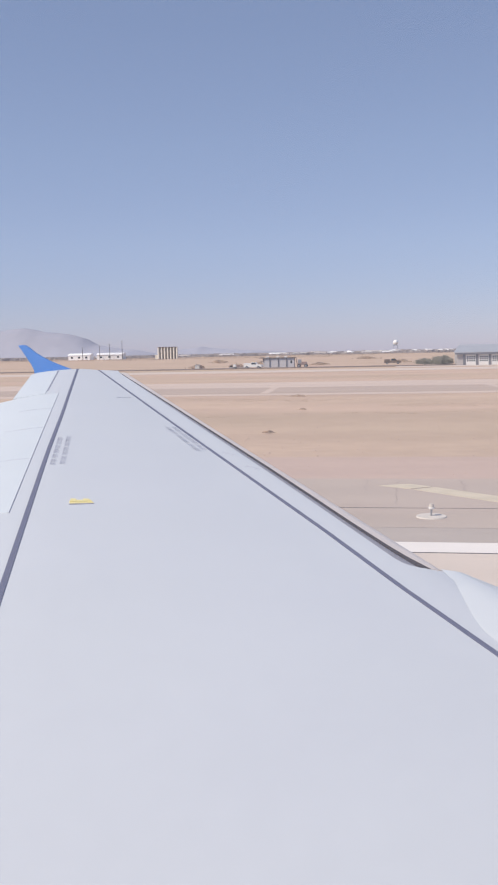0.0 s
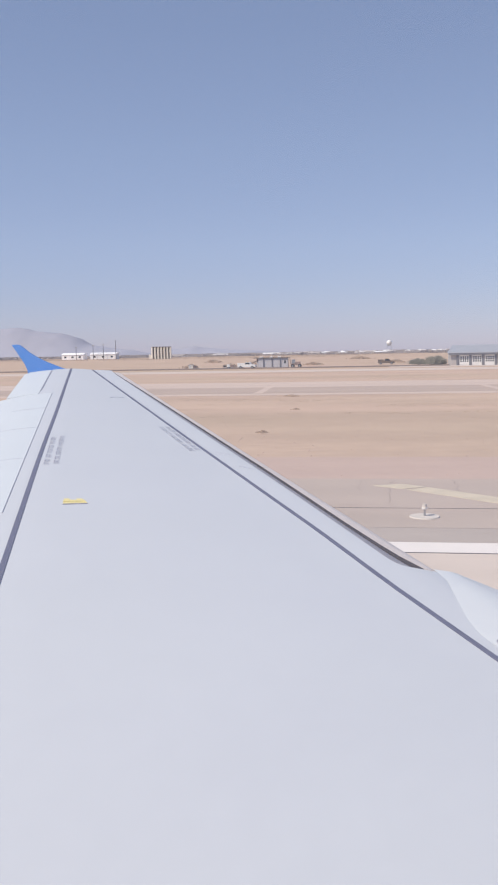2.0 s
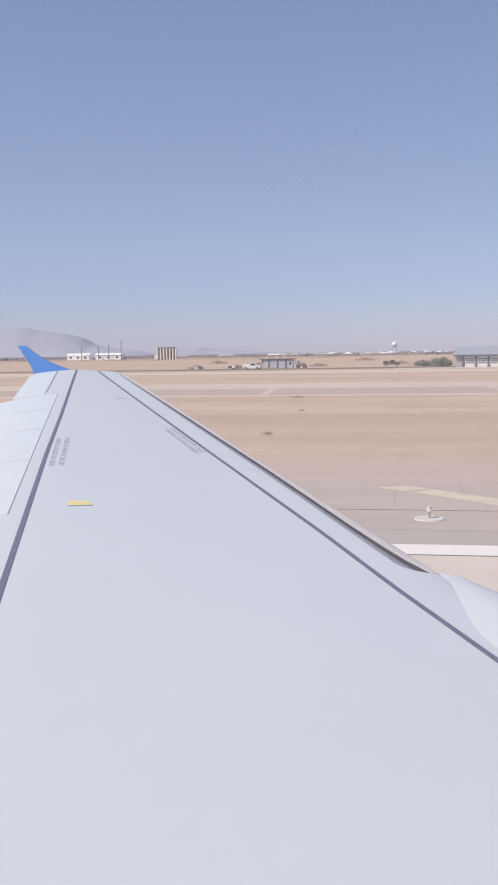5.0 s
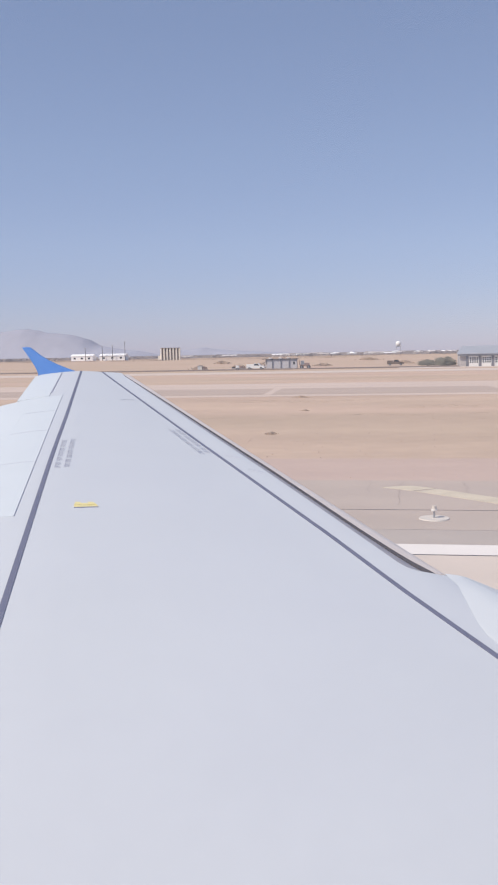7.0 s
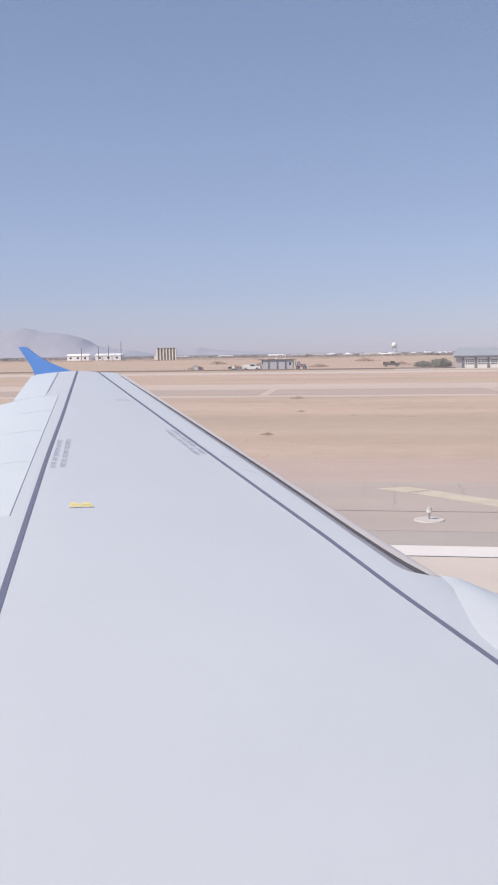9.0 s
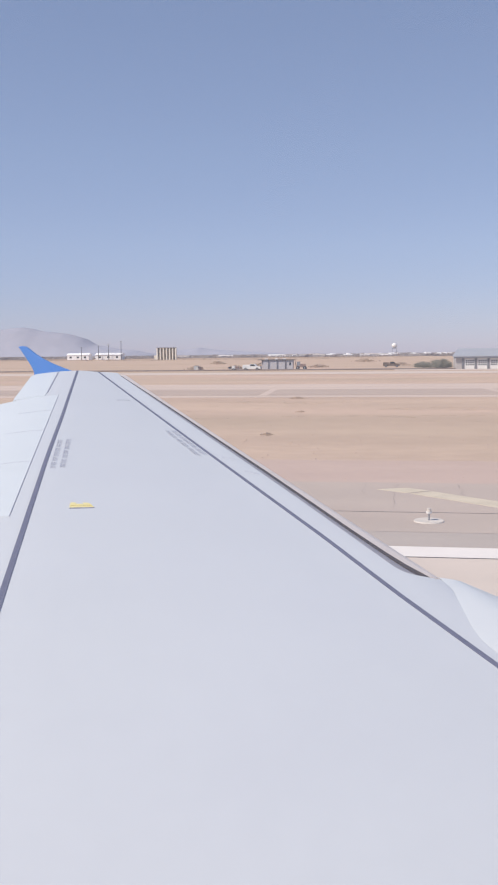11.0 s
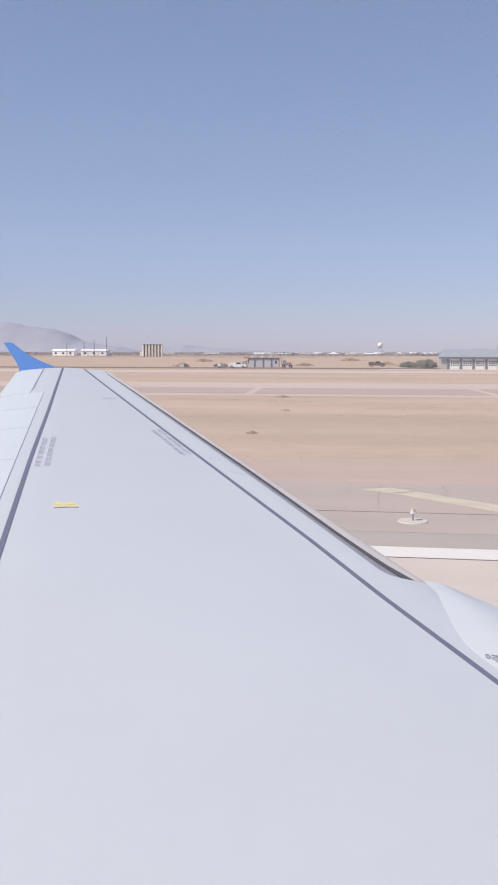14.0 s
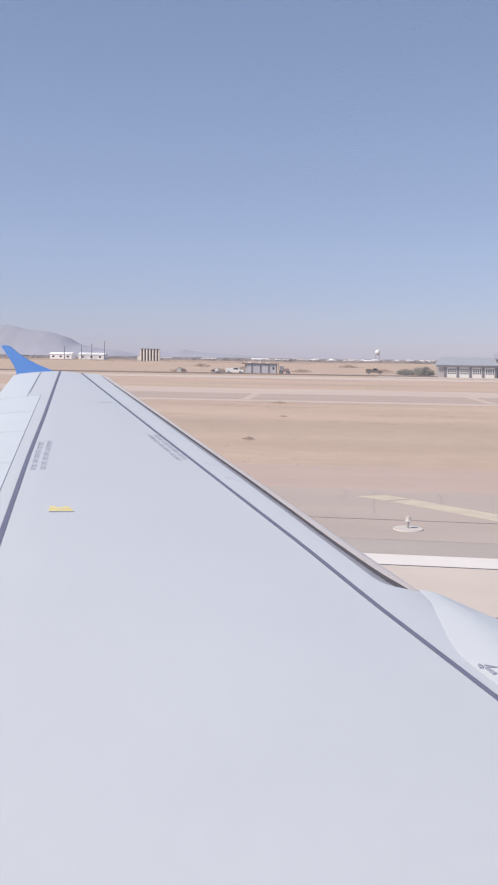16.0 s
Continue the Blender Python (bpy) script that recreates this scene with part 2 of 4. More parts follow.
# how far along the runway the exit taxiway and the group of airport buildings stand
EXIT_X, BLOCK_X = 46.0, 65.0


# ---- ground ----
def sheet(name, x0, x1, y0, y1, z0, z1, material, label, category):
    ob = part(name, boxed(x0, x1, y0, y1, z0, z1), material)
    return tagged(ob, label, category, kind="structure")


def far_ground():
    bm = bmesh.new()
    rings = [0, 15, 30, 60, 90, 130, 180, 250, 340, 450, 600, 800, 1100, 1500, 2100, 3000, 4000, 4900]
    seg = 96
    last = None
    for r in rings:
        cur = []
        for k in range(seg if r else 1):
            a = 2 * math.pi * k / seg
            x, y = r * math.cos(a), r * math.sin(a)
            z = -0.05
            far = max(0.0, min(1.0, (r - 330) / 300))
            if far and y > 0:
                z += far * 1.1 * (noise.noise((x / 160, y / 160, 0.3)) + 0.6 * noise.noise((x / 60, y / 60, 2.0)))
                z += 1.6 * far * max(0.0, min(1.0, (x + 0.02 * r) / (0.12 * r))) * math.exp(-((r - 620) / 260) ** 2)
            cur.append(bm.verts.new((x, y, z)))
        if last:
            for k in range(seg):
                a, b = cur[k], cur[(k + 1) % seg]
                if len(last) == 1:
                    bm.faces.new((last[0], a, b))
                else:
                    bm.faces.new((last[k], a, b, last[(k + 1) % seg]))
        last = cur
    ob = part("ground", bm, SOIL, smooth=True)
    return tagged(ob, "pale tan desert soil with faint dry grass patches", "ground", kind="structure")


far_ground()
sheet("ground_verge", -420, 420, 31.25, 38.0, -0.2, -0.02, SOIL2, "graded pinkish soil verge beside the runway shoulder", "ground")
runway = sheet("runway", -420, 420, -24.0, 19.71, -0.2, 0.015, GREY_STRIP, "pale concrete runway with dark slab joints", "runway")
sheet("pavement_edge", -420, 420, 20.75, 22.5, -0.2, 0.022, GREY_STRIP, "weathered grey asphalt strip outside the runway edge line", "pavement")
sheet("pavement_shoulder", -420, -5.4, 22.5, 31.25, -0.2, 0.016, ASPHALT, "dark asphalt runway shoulder", "pavement")
sheet("pavement_shoulder", -5.4, 420, 22.5, 31.25, -0.2, 0.014, SHOULDER, "tan weathered runway shoulder with fine cracks", "pavement")
line = sheet("runway_edge_line", -420, 420, 19.72, 20.75, -0.2, 0.028, WHITE_LINE, "continuous white painted runway edge line", "marking")
sheet("runway_joint", -420, 420, 19.655, 19.715, -0.2, 0.021, SEAL_AND_SHADE, "dark sealed joint beside the white edge line", "joint")
sheet("runway_joint", -420, 420, 15.81, 15.87, -0.2, 0.030, SEAL_AND_SHADE, "dark sealed joint between runway slabs", "joint")
sheet("pavement_joint", -420, 420, 22.485, 22.515, -0.2, 0.024, CRACK, "dark sealed joint between the grey strip and the shoulder", "joint")
sheet("shoulder_joint", -420, 420, 25.355, 25.395, -0.2, 0.019, SEAL_AND_SHADE, "thin dark sealed joint along the runway shoulder", "joint")
sheet("taxiway", -420, 420, 97.5, 114.5, -0.2, 0.0, TAXI, "grey-brown asphalt parallel taxiway", "taxiway")
sheet("taxiway_verge_near", -420, 420, 93.5, 97.5, -0.2, -0.01, PALE, "pale gravel verge along the taxiway", "ground")
sheet("taxiway_verge_far", -420, 420, 114.5, 134.0, -0.2, -0.01, PALE, "pale gravel verge beyond the taxiway", "ground")
sheet("road", -420, 420, 202.0, 224.0, -0.2, 0.0, ROAD, "pale concrete service road across the airfield", "road")
sheet("berm", -420, 420, 250.0, 262.0, -0.3, 0.16, BERM, "low dark earth berm beyond the service road", "berm")


def chevron(x):
    bm = bmesh.new()
    for pts in (((0, 29.6), (1.0, 30.0), (1.75, 29.38), (1.0, 28.9)), ((1.12, 28.78), (1.84, 29.28), (7.7, 23.6), (6.4, 23.6))):
        prism(bm, [(x + px, py) for px, py in pts], 0.0, 0.024)
    ob = part("shoulder_marking", bm, CREAM)
    tagged(ob, "cream painted diagonal stripe on the runway shoulder", "marking", "shoulder stripes", "structure")


for k in range(-4, 5):
    chevron(-0.2 + 15.0 * k)


def taxi_mark(x):
    bm = prism(bmesh.new(), [(x, 97.6), (x + 0.95, 97.6), (x + 0.15, 114.4), (x - 0.85, 114.4)], -0.05, 0.008)
    tagged(part("taxiway_marking", bm, PALE), "pale strip across the grey taxiway", "marking", "taxiway strips", "structure")


for k in range(-5, 6):
    taxi_mark(-14.0 + 27.5 * k)


# cracks in the tan shoulder
crack_rng = random.Random(17)
for x, y0, y1 in ((0.3, 26.2, 30.9), (2.6, 27.4, 31.0), (4.6, 25.6, 30.4), (-0.6, 28.6, 31.1)):
    left, right = [], []
    cx, cy = x, y0
    while cy < y1:
        half = crack_rng.uniform(0.004, 0.012)
        left.append((cx - half, cy, 0.017))
        right.append((cx + half, cy, 0.017))
        cx += crack_rng.uniform(-0.07, 0.07)
        cy += crack_rng.uniform(0.12, 0.4)
    rings = [[a, b, (b[0], b[1], 0.0), (a[0], a[1], 0.0)] for a, b in zip(left, right)]
    tagged(part("pavement_crack", loft(bmesh.new(), rings), CRACK), "thin wandering dark crack in the shoulder", "crack", "shoulder cracks", "structure")


# exit taxiway with its lead-off lines and painted holding position
rim = []
for side in (-1, 1):
    arc = [(EXIT_X + side * (15.0 + 22.0 * (1 - math.sin(radians(a)))), 20.8 + 24.0 * (1 - math.cos(radians(a)))) for a in range(0, 91, 9)]
    far_arc = [(EXIT_X + side * (15.0 + 16.0 * (1 - math.cos(radians(a)))), 80.0 + 17.5 * math.sin(radians(a))) for a in range(0, 91, 9)]
    rim += (arc + far_arc) if side > 0 else list(reversed(arc + far_arc))
tagged(part("exit_taxiway", prism(bmesh.new(), rim, -0.2, 0.034), CONCRETE), "pale concrete exit taxiway leading off the runway", "taxiway", kind="structure")


def painted_path(name, path, half, material, label, z):
    """A flat painted line of constant width along a plan path."""
    left, right = [], []
    for i, (px, py) in enumerate(path):
        ax, ay = path[max(i - 1, 0)]
        bx, by = path[min(i + 1, len(path) - 1)]
        d = math.hypot(bx - ax, by - ay)
        nx, ny = -(by - ay) / d * half, (bx - ax) / d * half
        left.append((px + nx, py + ny))
        right.append((px - nx, py - ny))
    rings = [[(*a, z - 0.03), (*b, z - 0.03), (*b, z), (*a, z)] for a, b in zip(left, right)]
    tagged(part(name, loft(bmesh.new(), rings), material), label, "marking", "exit taxiway lines", "structure")


for side in (-1, 1):
    turn = [(EXIT_X + side * 26.0 * (1 - math.sin(radians(a))) ** 1.2, 24.0 + 30.0 * (1 - math.cos(radians(a)))) for a in range(0, 91, 6)]
    painted_path("lead_off_border", turn, 0.32, SEAL_AND_SHADE, "black border under the yellow lead-off line", 0.037)
    painted_path("lead_off_line", turn, 0.14, LEAD_YELLOW, "yellow curved lead-off line", 0.041)
painted_path("lead_off_border", [(EXIT_X, 54.0), (EXIT_X, 75.0), (EXIT_X, 97.0)], 0.32, SEAL_AND_SHADE, "black border under the yellow centre line", 0.038)
painted_path("lead_off_line", [(EXIT_X, 54.0), (EXIT_X, 75.0), (EXIT_X, 97.0)], 0.14, LEAD_YELLOW, "yellow taxiway centre line", 0.042)
for k in range(14):
    x = EXIT_X - 14.5 + 2.1 * k
    painted_path("holding_dash", [(x, 66.0), (x + 1.2, 66.0)], 0.14, SEAL_AND_SHADE, "dark dash of the holding line", 0.038)
for x0 in (EXIT_X - 13.0, EXIT_X + 3.0):
    panel = tagged(part("painted_sign", boxed(x0, x0 + 10.0, 67.4, 70.4, 0.0, 0.038), SIGN_RED), "red painted holding sign with white runway numbers on concrete", "marking", "painted holding signs", "structure")
    words("12R-30L", 2.6, WHITE_LINE, panel, Matrix.Translation((x0 + 5.0, 68.9, 0.042)) @ Matrix.Rotation(math.pi, 4, "Z"))


# ---- the airliner ----
EYE = 4.6
TIP = 15.2


def front_x(y):
    return 2.65 - 0.513 * y


def rear_x(y):
    return -0.65 - 0.32 * y


def front_z(y):
    return EYE - 1.8887 + 0.10548 * y + 0.000215 * y * y


def rear_z(y):
    return EYE - 1.7319 + 0.11152 * y - 0.000752 * y * y


def thin(y):
    return 0.6 + 0.4 * max(0.0, min(1.0, (TIP - y) / 7.2))


def top_z(y, x):
    """Height of the upper skin at a plan point."""
    f, r = front_x(y), rear_x(y)
    s = (f - x) / (f - r)
    k = thin(y)
    if s < 0:
        d = x - f
        return front_z(y) - k * (0.05 * d + 0.12 * d * d)
    if s > 1:
        d = r - x
        return rear_z(y) - k * (0.03 * d + 0.12 * d * d)
    return front_z(y) * (1 - s) + rear_z(y) * s + 0.07 * s * (1 - s) * (f - r) / 2


def slot_lo(y):
    """How far ahead of the front walkway line the slat slot starts; its inner corner is rounded."""
    return float(np.interp(y, (5.38, 5.40, 5.43, 5.50, 6.0, 7.0, 8.0, 10.0, 12.0, 14.6), (0.31, 0.268, 0.25, 0.238, 0.252, 0.278, 0.294, 0.306, 0.318, 0.33)))


def slot_hi(y):
    """Where the slot ends at the slat's rear edge."""
    return float(np.interp(y, (5.38, 5.5, 5.7, 6.3, 7.0, 8.0, 11.0, 13.0, 14.6), (0.392, 0.366, 0.346, 0.345, 0.364, 0.384, 0.384, 0.372, 0.352)))


def front_line_x(y):
    return front_x(y) + float(np.interp(y, (4.0, 5.0, 6.0, 7.0, 9.0), (-0.004, -0.0145, 0.0075, 0.005, 0.0)))


def rear_line_x(y):
    u = max(0.0, min(1.0, (10.6 - y) / 3.2))
    return rear_x(y) - 0.019 * u * u * (3 - 2 * u)


def wing_ring(y, nose):
    f, r = front_x(y), rear_x(y)
    k = thin(y)
    c = f - r
    te = r - 0.80
    top = [(x, top_z(y, x)) for x in (te, te + 0.25, te + 0.5, r)]
    top += [(r + c * q, top_z(y, r + c * q)) for q in (0.12, 0.25, 0.4, 0.55, 0.7, 0.85)]
    edge = 0.46 if nose else (slot_lo(y) if y < 14.6 else 0.36)
    top += [(f + d * edge, top_z(y, f + d * edge)) for d in (0.0, 0.33, 0.67, 1.0)]
    zf, zr = front_z(y), rear_z(y)
    if nose:
        low = [(f + 0.54, zf - k * 0.085), (f + 0.60, zf - k * 0.15), (f + 0.56, zf - k * 0.26)]
    else:
        low = [(f + edge, zf - k * 0.12), (f + edge - 0.01, zf - k * 0.20), (f + edge - 0.04, zf - k * 0.28)]
    h = 0.16 * c + 0.05
    low += [(f, zf - h), (r + c * 0.5, (zf + zr) / 2 - h * 1.15), (r, zr - h * 0.8), (te + 0.3, zr - 0.20 * k - 0.03), (te, zr - 0.13 * k - 0.04)]
    return [(x, y, z) for x, z in top + low]


airliner = thing("airliner", (0, 0, 0), label="white airliner with a pale grey wing and a blue wingtip", category="airliner")
ys = [-0.9 + 0.5 * k for k in range(13)] + [5.37]
ring_list = [wing_ring(y, True) for y in ys]
ys2 = [5.38, 5.40, 5.43, 5.46, 5.50, 5.6, 5.8] + [6.0 + 0.5 * k for k in range(19)] + [15.1]
ring_list += [wing_ring(y, False) for y in ys2]
wing = part("wing", loft(bmesh.new(), ring_list), WING, airliner, "pale grey painted wing with dark walkway lines", smooth=True)


def skin_strip(name, material, y0, y1, x_a, x_b, lift, thick, label="", steps=24, owner=None, across=1):
    """A strip that follows the upper skin between two plan lines."""
    rings = []
    for k in range(steps + 1):
        y = y0 + (y1 - y0) * k / steps
        a, b = x_a(y), x_b(y)
        xs = [a + (b - a) * q / across for q in range(across + 1)]
        up = [(x, y, top_z(y, x) + lift) for x in xs]
        rings.append(up + [(x, y, z - thick) for x, y, z in reversed(up)])
    return part(name, loft(bmesh.new(), rings), material, owner or wing, label)


skin_strip("walk_line", LINE, -0.5, 15.08, lambda y: front_line_x(y) - 0.012, lambda y: front_line_x(y) + 0.026, 0.004, 0.012, "dark grey painted walkway line", 80)
skin_strip("walk_line", LINE, -0.5, 15.08, lambda y: rear_line_x(y) - 0.020, lambda y: rear_line_x(y) + 0.020, 0.004, 0.012, "dark grey painted walkway line", 80)

# slats with the dark slot behind them; a black strip stands in for its shade
def slat(y0, y1):
    rings, shade_strips = [], []
    for k in range(13):
        y = y0 + (y1 - y0) * k / 12
        f, z, q = front_x(y), front_z(y), thin(y)
        s0 = slot_hi(y)
        top = [(d, 0.004 - (0.05 * d + 0.12 * d * d)) for d in (s0, (s0 + 0.45) / 2, 0.45)]
        prof = top + [(0.478, -0.066), (0.498, -0.10), (0.502, -0.15), (0.48, -0.22), (0.45, -0.24), (0.462, -0.15), (0.44, -0.085), (s0 + 0.025, top[0][1] - 0.022), (s0 + 0.001, top[0][1] - 0.007)]
        rings.append([(f + d, y, z + e * q) for d, e in prof])
        shade_strips.append([(f + s0 + d, y, z + (top[0][1] + e) * q) for d, e in ((-0.006, -0.002), (-0.001, -0.002), (-0.001, -0.07), (-0.006, -0.07))])
    panel = part("slat", loft(bmesh.new(), rings), SLAT, wing, "bare metal leading-edge slat tinted tan for reflected soil", smooth=True)
    part("rear_seal", loft(bmesh.new(), shade_strips), SEAL_AND_SHADE, panel, "black strip for the shade under the slat's rear edge")


for a, b in ((5.375, 8.0), (8.012, 10.3), (10.312, 12.6), (12.612, 14.85)):
    slat(a, b)
rings = []
for k in range(91):
    y = 5.382 + (14.58 - 5.382) * (k / 90) ** 1.6
    a, b, q = slot_lo(y) + 0.001, slot_hi(y) + 0.05, thin(y)
    floor = [(front_x(y) + a + (b - a) * u, y, top_z(y, front_x(y) + a + (b - a) * u) - q * (0.001 + 0.06 * u ** 2.2)) for u in (0.0, 0.15, 0.3, 0.45, 0.6, 0.8, 1.0)]
    rings.append(floor + [(x, y, z - 0.03) for x, y, z in reversed(floor)])
part("slat_slot", loft(bmesh.new(), rings), SLOT_SHADE, wing, "grey slot floor behind the slats, darkened for shade", smooth=True)

# spoilers, flaps and aileron
for a, b in ((5.86, 7.618), (7.642, 9.185), (9.215, 10.54), (10.575, 11.92)):
    skin_strip("spoiler", PANEL, a, b, lambda y: rear_x(y) - 0.62, lambda y: rear_x(y) - 0.1655, 0.002, 0.012, "white spoiler panel", 6, across=4)
for y in (7.63, 9.2, 10.557):
    skin_strip("panel_seal", FAINT, y - 0.013, y + 0.013, lambda v: rear_x(v) - 0.62, lambda v: rear_x(v) - 0.168, 0.001, 0.01, "grey rubber seal between spoilers", 2, across=4)
skin_strip("hinge_seal", FAINT, 5.86, 11.94, lambda y: rear_x(y) - 0.165, lambda y: rear_x(y) - 0.160, 0.003, 0.01, "", 10)
for a, b in ((5.0, 8.4), (8.415, 11.85)):
    skin_strip("flap", PANEL, a, b, lambda y: rear_x(y) - 1.30, lambda y: rear_x(y) - 0.6205, 0.0022, 0.05, "white trailing-edge flap", 8, across=5)
skin_strip("aileron", PANEL, 11.95, 14.9, lambda y: rear_x(y) - 0.86, lambda y: rear_x(y) - 0.37, 0.006, 0.02, "pale grey aileron", 8, across=4)
skin_strip("hinge_seal", STENCIL, 12.3, 15.0, lambda y: rear_x(y) - 0.368, lambda y: rear_x(y) - 0.350, 0.006, 0.01, "", 8)

# rounded tip cap and the blue fence
cap = []
for k in range(7):
    a = k / 6 * math.pi / 2
    y = 15.1 + 0.16 * math.sin(a)
    ring = wing_ring(15.1, False)
    cx = sum(p[0] for p in ring) / len(ring)
    cz = min(p[2] for p in ring) + 0.05
    sx, sz = 0.90 + 0.10 * math.cos(a), 0.25 + 0.75 * math.cos(a)
    cap.append([(cx + (p[0] - cx) * sx, y, cz + (p[2] - cz) * sz) for p in ring])
part("tip_cap", loft(bmesh.new(), cap), WING, wing, "", smooth=True)
fence_side = [(-5.62, -0.23), (-5.80, -0.165), (-5.98, -0.095), (-6.16, -0.01), (-6.32, 0.085), (-6.46, 0.19), (-6.51, 0.225), (-6.58, 0.235), (-6.665, 0.225), (-6.60, 0.14), (-6.50, 0.0), (-6.41, -0.13), (-6.355, -0.24), (-6.34, -0.34), (-6.40, -0.62), (-6.45, -0.80), (-6.30, -0.78), (-6.0, -0.55), (-5.75, -0.36)]
rings = []
for d, q in ((-0.03, 0.97), (-0.012, 1.0), (0.012, 1.0), (0.03, 0.97)):
    rings.append([(-6.15 + (x + 6.15) * q, 15.24 + d + 0.12 * max(z, -0.3), EYE - 0.1 + (z + 0.1) * q) for x, z in fence_side])
part("wingtip_fence", loft(bmesh.new(), rings), BLUE, wing, "blue painted wingtip fence", smooth=True)


def stencil_line(x_of, y0, y1, height, gaps, parent=wing):
    """A line of lettering too small to read: plain bars along the span."""
    bm = bmesh.new()
    n = 44
    step = (y1 - y0) / n
    for k in range(n):
        if k in gaps:
            continue
        # each sign is an upright with one or two short arms
        a = y0 + k * step
        bars = [(-0.5, 0.5, 0.0, 0.20), (-0.5, -0.34, 0.2, 0.58)]
        bars.append(((0.30, 0.46, 0.2, 0.58), (-0.06, 0.10, 0.2, 0.5), (-0.5, 0.2, 0.44, 0.58))[(k * 7 + len(gaps)) % 3])
        for u0, u1, v0, v1 in bars:
            ya, yb = a + v0 * step, a + v1 * step
            xm = x_of((ya + yb) / 2)
            pts = [(xm + u0 * height, ya), (xm + u1 * height, ya), (xm + u1 * height, yb), (xm + u0 * height, yb)]
            bm.faces.new([bm.verts.new((x, y, top_z(y, x) + 0.004)) for x, y in pts])
    tagged(part("stencil", bm, LETTERING, parent, "line of small grey stencilled lettering"), kind="stuff")


stencil_line(lambda y: rear_x(y) + 0.065, 7.35, 8.6, 0.050, (3, 8, 9, 15, 16, 24, 30, 31, 37))
stencil_line(lambda y: rear_x(y) + 0.155, 7.4, 8.68, 0.050, (5, 11, 12, 18, 25, 26, 33, 40))
stencil_line(lambda y: front_x(y) - 0.062, 8.55, 9.75, 0.056, (4, 9, 10, 17, 23, 31, 32, 38))
stencil_line(lambda y: front_x(y) - 0.150, 8.46, 9.7, 0.056, (6, 12, 13, 21, 28, 29, 34, 41))


def flat_patch(name, material, pts, lift=0.004, label="", parent=None):
    bm = bmesh.new()
    lo = [(x, y, top_z(y, x) + lift - 0.006) for x, y in pts]
    hi = [(x, y, top_z(y, x) + lift) for x, y in pts]
    return part(name, loft(bm, [lo, hi]), material, parent or wing, label)


# yellow rope anchor
flat_patch("anchor_mark", YELLOW, [(-2.318, 6.105), (-2.148, 6.165), (-2.175, 6.20), (-2.335, 6.15)], 0.006, "yellow painted rope anchor mark")
flat_patch("anchor_mark", YELLOW, [(-2.335, 6.15), (-2.290, 6.165), (-2.315, 6.24), (-2.355, 6.23)], 0.010, "yellow painted rope anchor mark")
flat_patch("anchor_mark", YELLOW, [(-2.240, 6.18), (-2.175, 6.20), (-2.225, 6.26), (-2.265, 6.25)], 0.010, "yellow painted rope anchor mark")
flat_patch("anchor_mark", YELLOW, [(-2.290, 6.165), (-2.240, 6.18), (-2.262, 6.225), (-2.306, 6.213)], 0.008, "yellow painted rope anchor mark")
flat_patch("anchor_edge", STENCIL, [(-2.318, 6.092), (-2.148, 6.152), (-2.148, 6.163), (-2.318, 6.103)], 0.005, "dark edge of the rope anchor plate")
flat_patch("small_mark", FAINT, [(-3.71, 11.74), (-3.66, 11.76), (-3.66, 11.84), (-3.71, 11.82)], 0.004, "small faded stencil mark")
flat_patch("small_mark", FAINT, [(-3.64, 11.82), (-3.55, 11.86), (-3.55, 11.89), (-3.64, 11.85)], 0.004, "small faded stencil mark")

for x, y in ((-1.29, 7.92), (-1.61, 8.48)):
    flat_patch("scuff", FAINT, [(x, y), (x + 0.15, y - 0.07), (x + 0.155, y - 0.055), (x + 0.01, y + 0.012)], 0.003, "faint grey scuff")
# white leading-edge fairing over the engine pylon
edge_d = ((5.41, 0.47), (5.2, 0.43), (5.02, 0.35), (4.74, 0.232), (4.59, 0.169), (4.42, 0.115), (4.30, 0.10), (4.1, 0.10), (3.7, 0.10))
rings = []
for y, d in edge_d:
    f, q = front_x(y), front_z(y)
    lift = 0.006 + 0.05 * min(1.0, (5.42 - y) / 0.5)
    prof = [(d, 0.001), (d + (0.62 - d) * 0.3, 0.45 * lift), (d + (0.62 - d) * 0.6, 0.8 * lift), (d + (0.62 - d) * 0.85, 0.7 * lift)]
    up = [(f + e, y, top_z(y, f + e) + g) for e, g in prof]
    nose = 0.63 + 0.5 * max(0.0, min(1.0, (5.42 - y) / 0.9))
    up += [(f + nose, y, top_z(y, f + 0.6) - 0.03), (f + nose, y, top_z(y, f + 0.6) - 0.20), (f + d + 0.02, y, top_z(y, f + d) - 0.05)]
    rings.append(up)
part("pylon_fairing", loft(bmesh.new(), rings), FAIRING, airliner, "white engine pylon fairing", smooth=True)
bm = bmesh.new()
for k in range(14):
    a, b = k / 14 * math.tau, (k + 1) / 14 * math.tau
    pa, pb = (0.588 + 0.010 * math.cos(a), 4.268 + 0.018 * math.sin(a)), (0.588 + 0.010 * math.cos(b), 4.268 + 0.018 * math.sin(b))
    rod(bm, (*pa, top_z(pa[1], pa[0]) + 0.014), (*pb, top_z(pb[1], pb[0]) + 0.014), 0.0028, seg=5)
part("ring_mark", bm, STENCIL, wing, "small grey ring mark")
flat_patch("small_mark", STENCIL, [(0.606, 4.248), (0.640, 4.190), (0.660, 4.200), (0.622, 4.258)], 0.016, "small grey stencil mark")
flat_patch("small_mark", STENCIL, [(0.606, 4.262), (0.80, 4.252), (0.80, 4.257), (0.606, 4.267)], 0.024, "thin grey stencil line")
rings = []
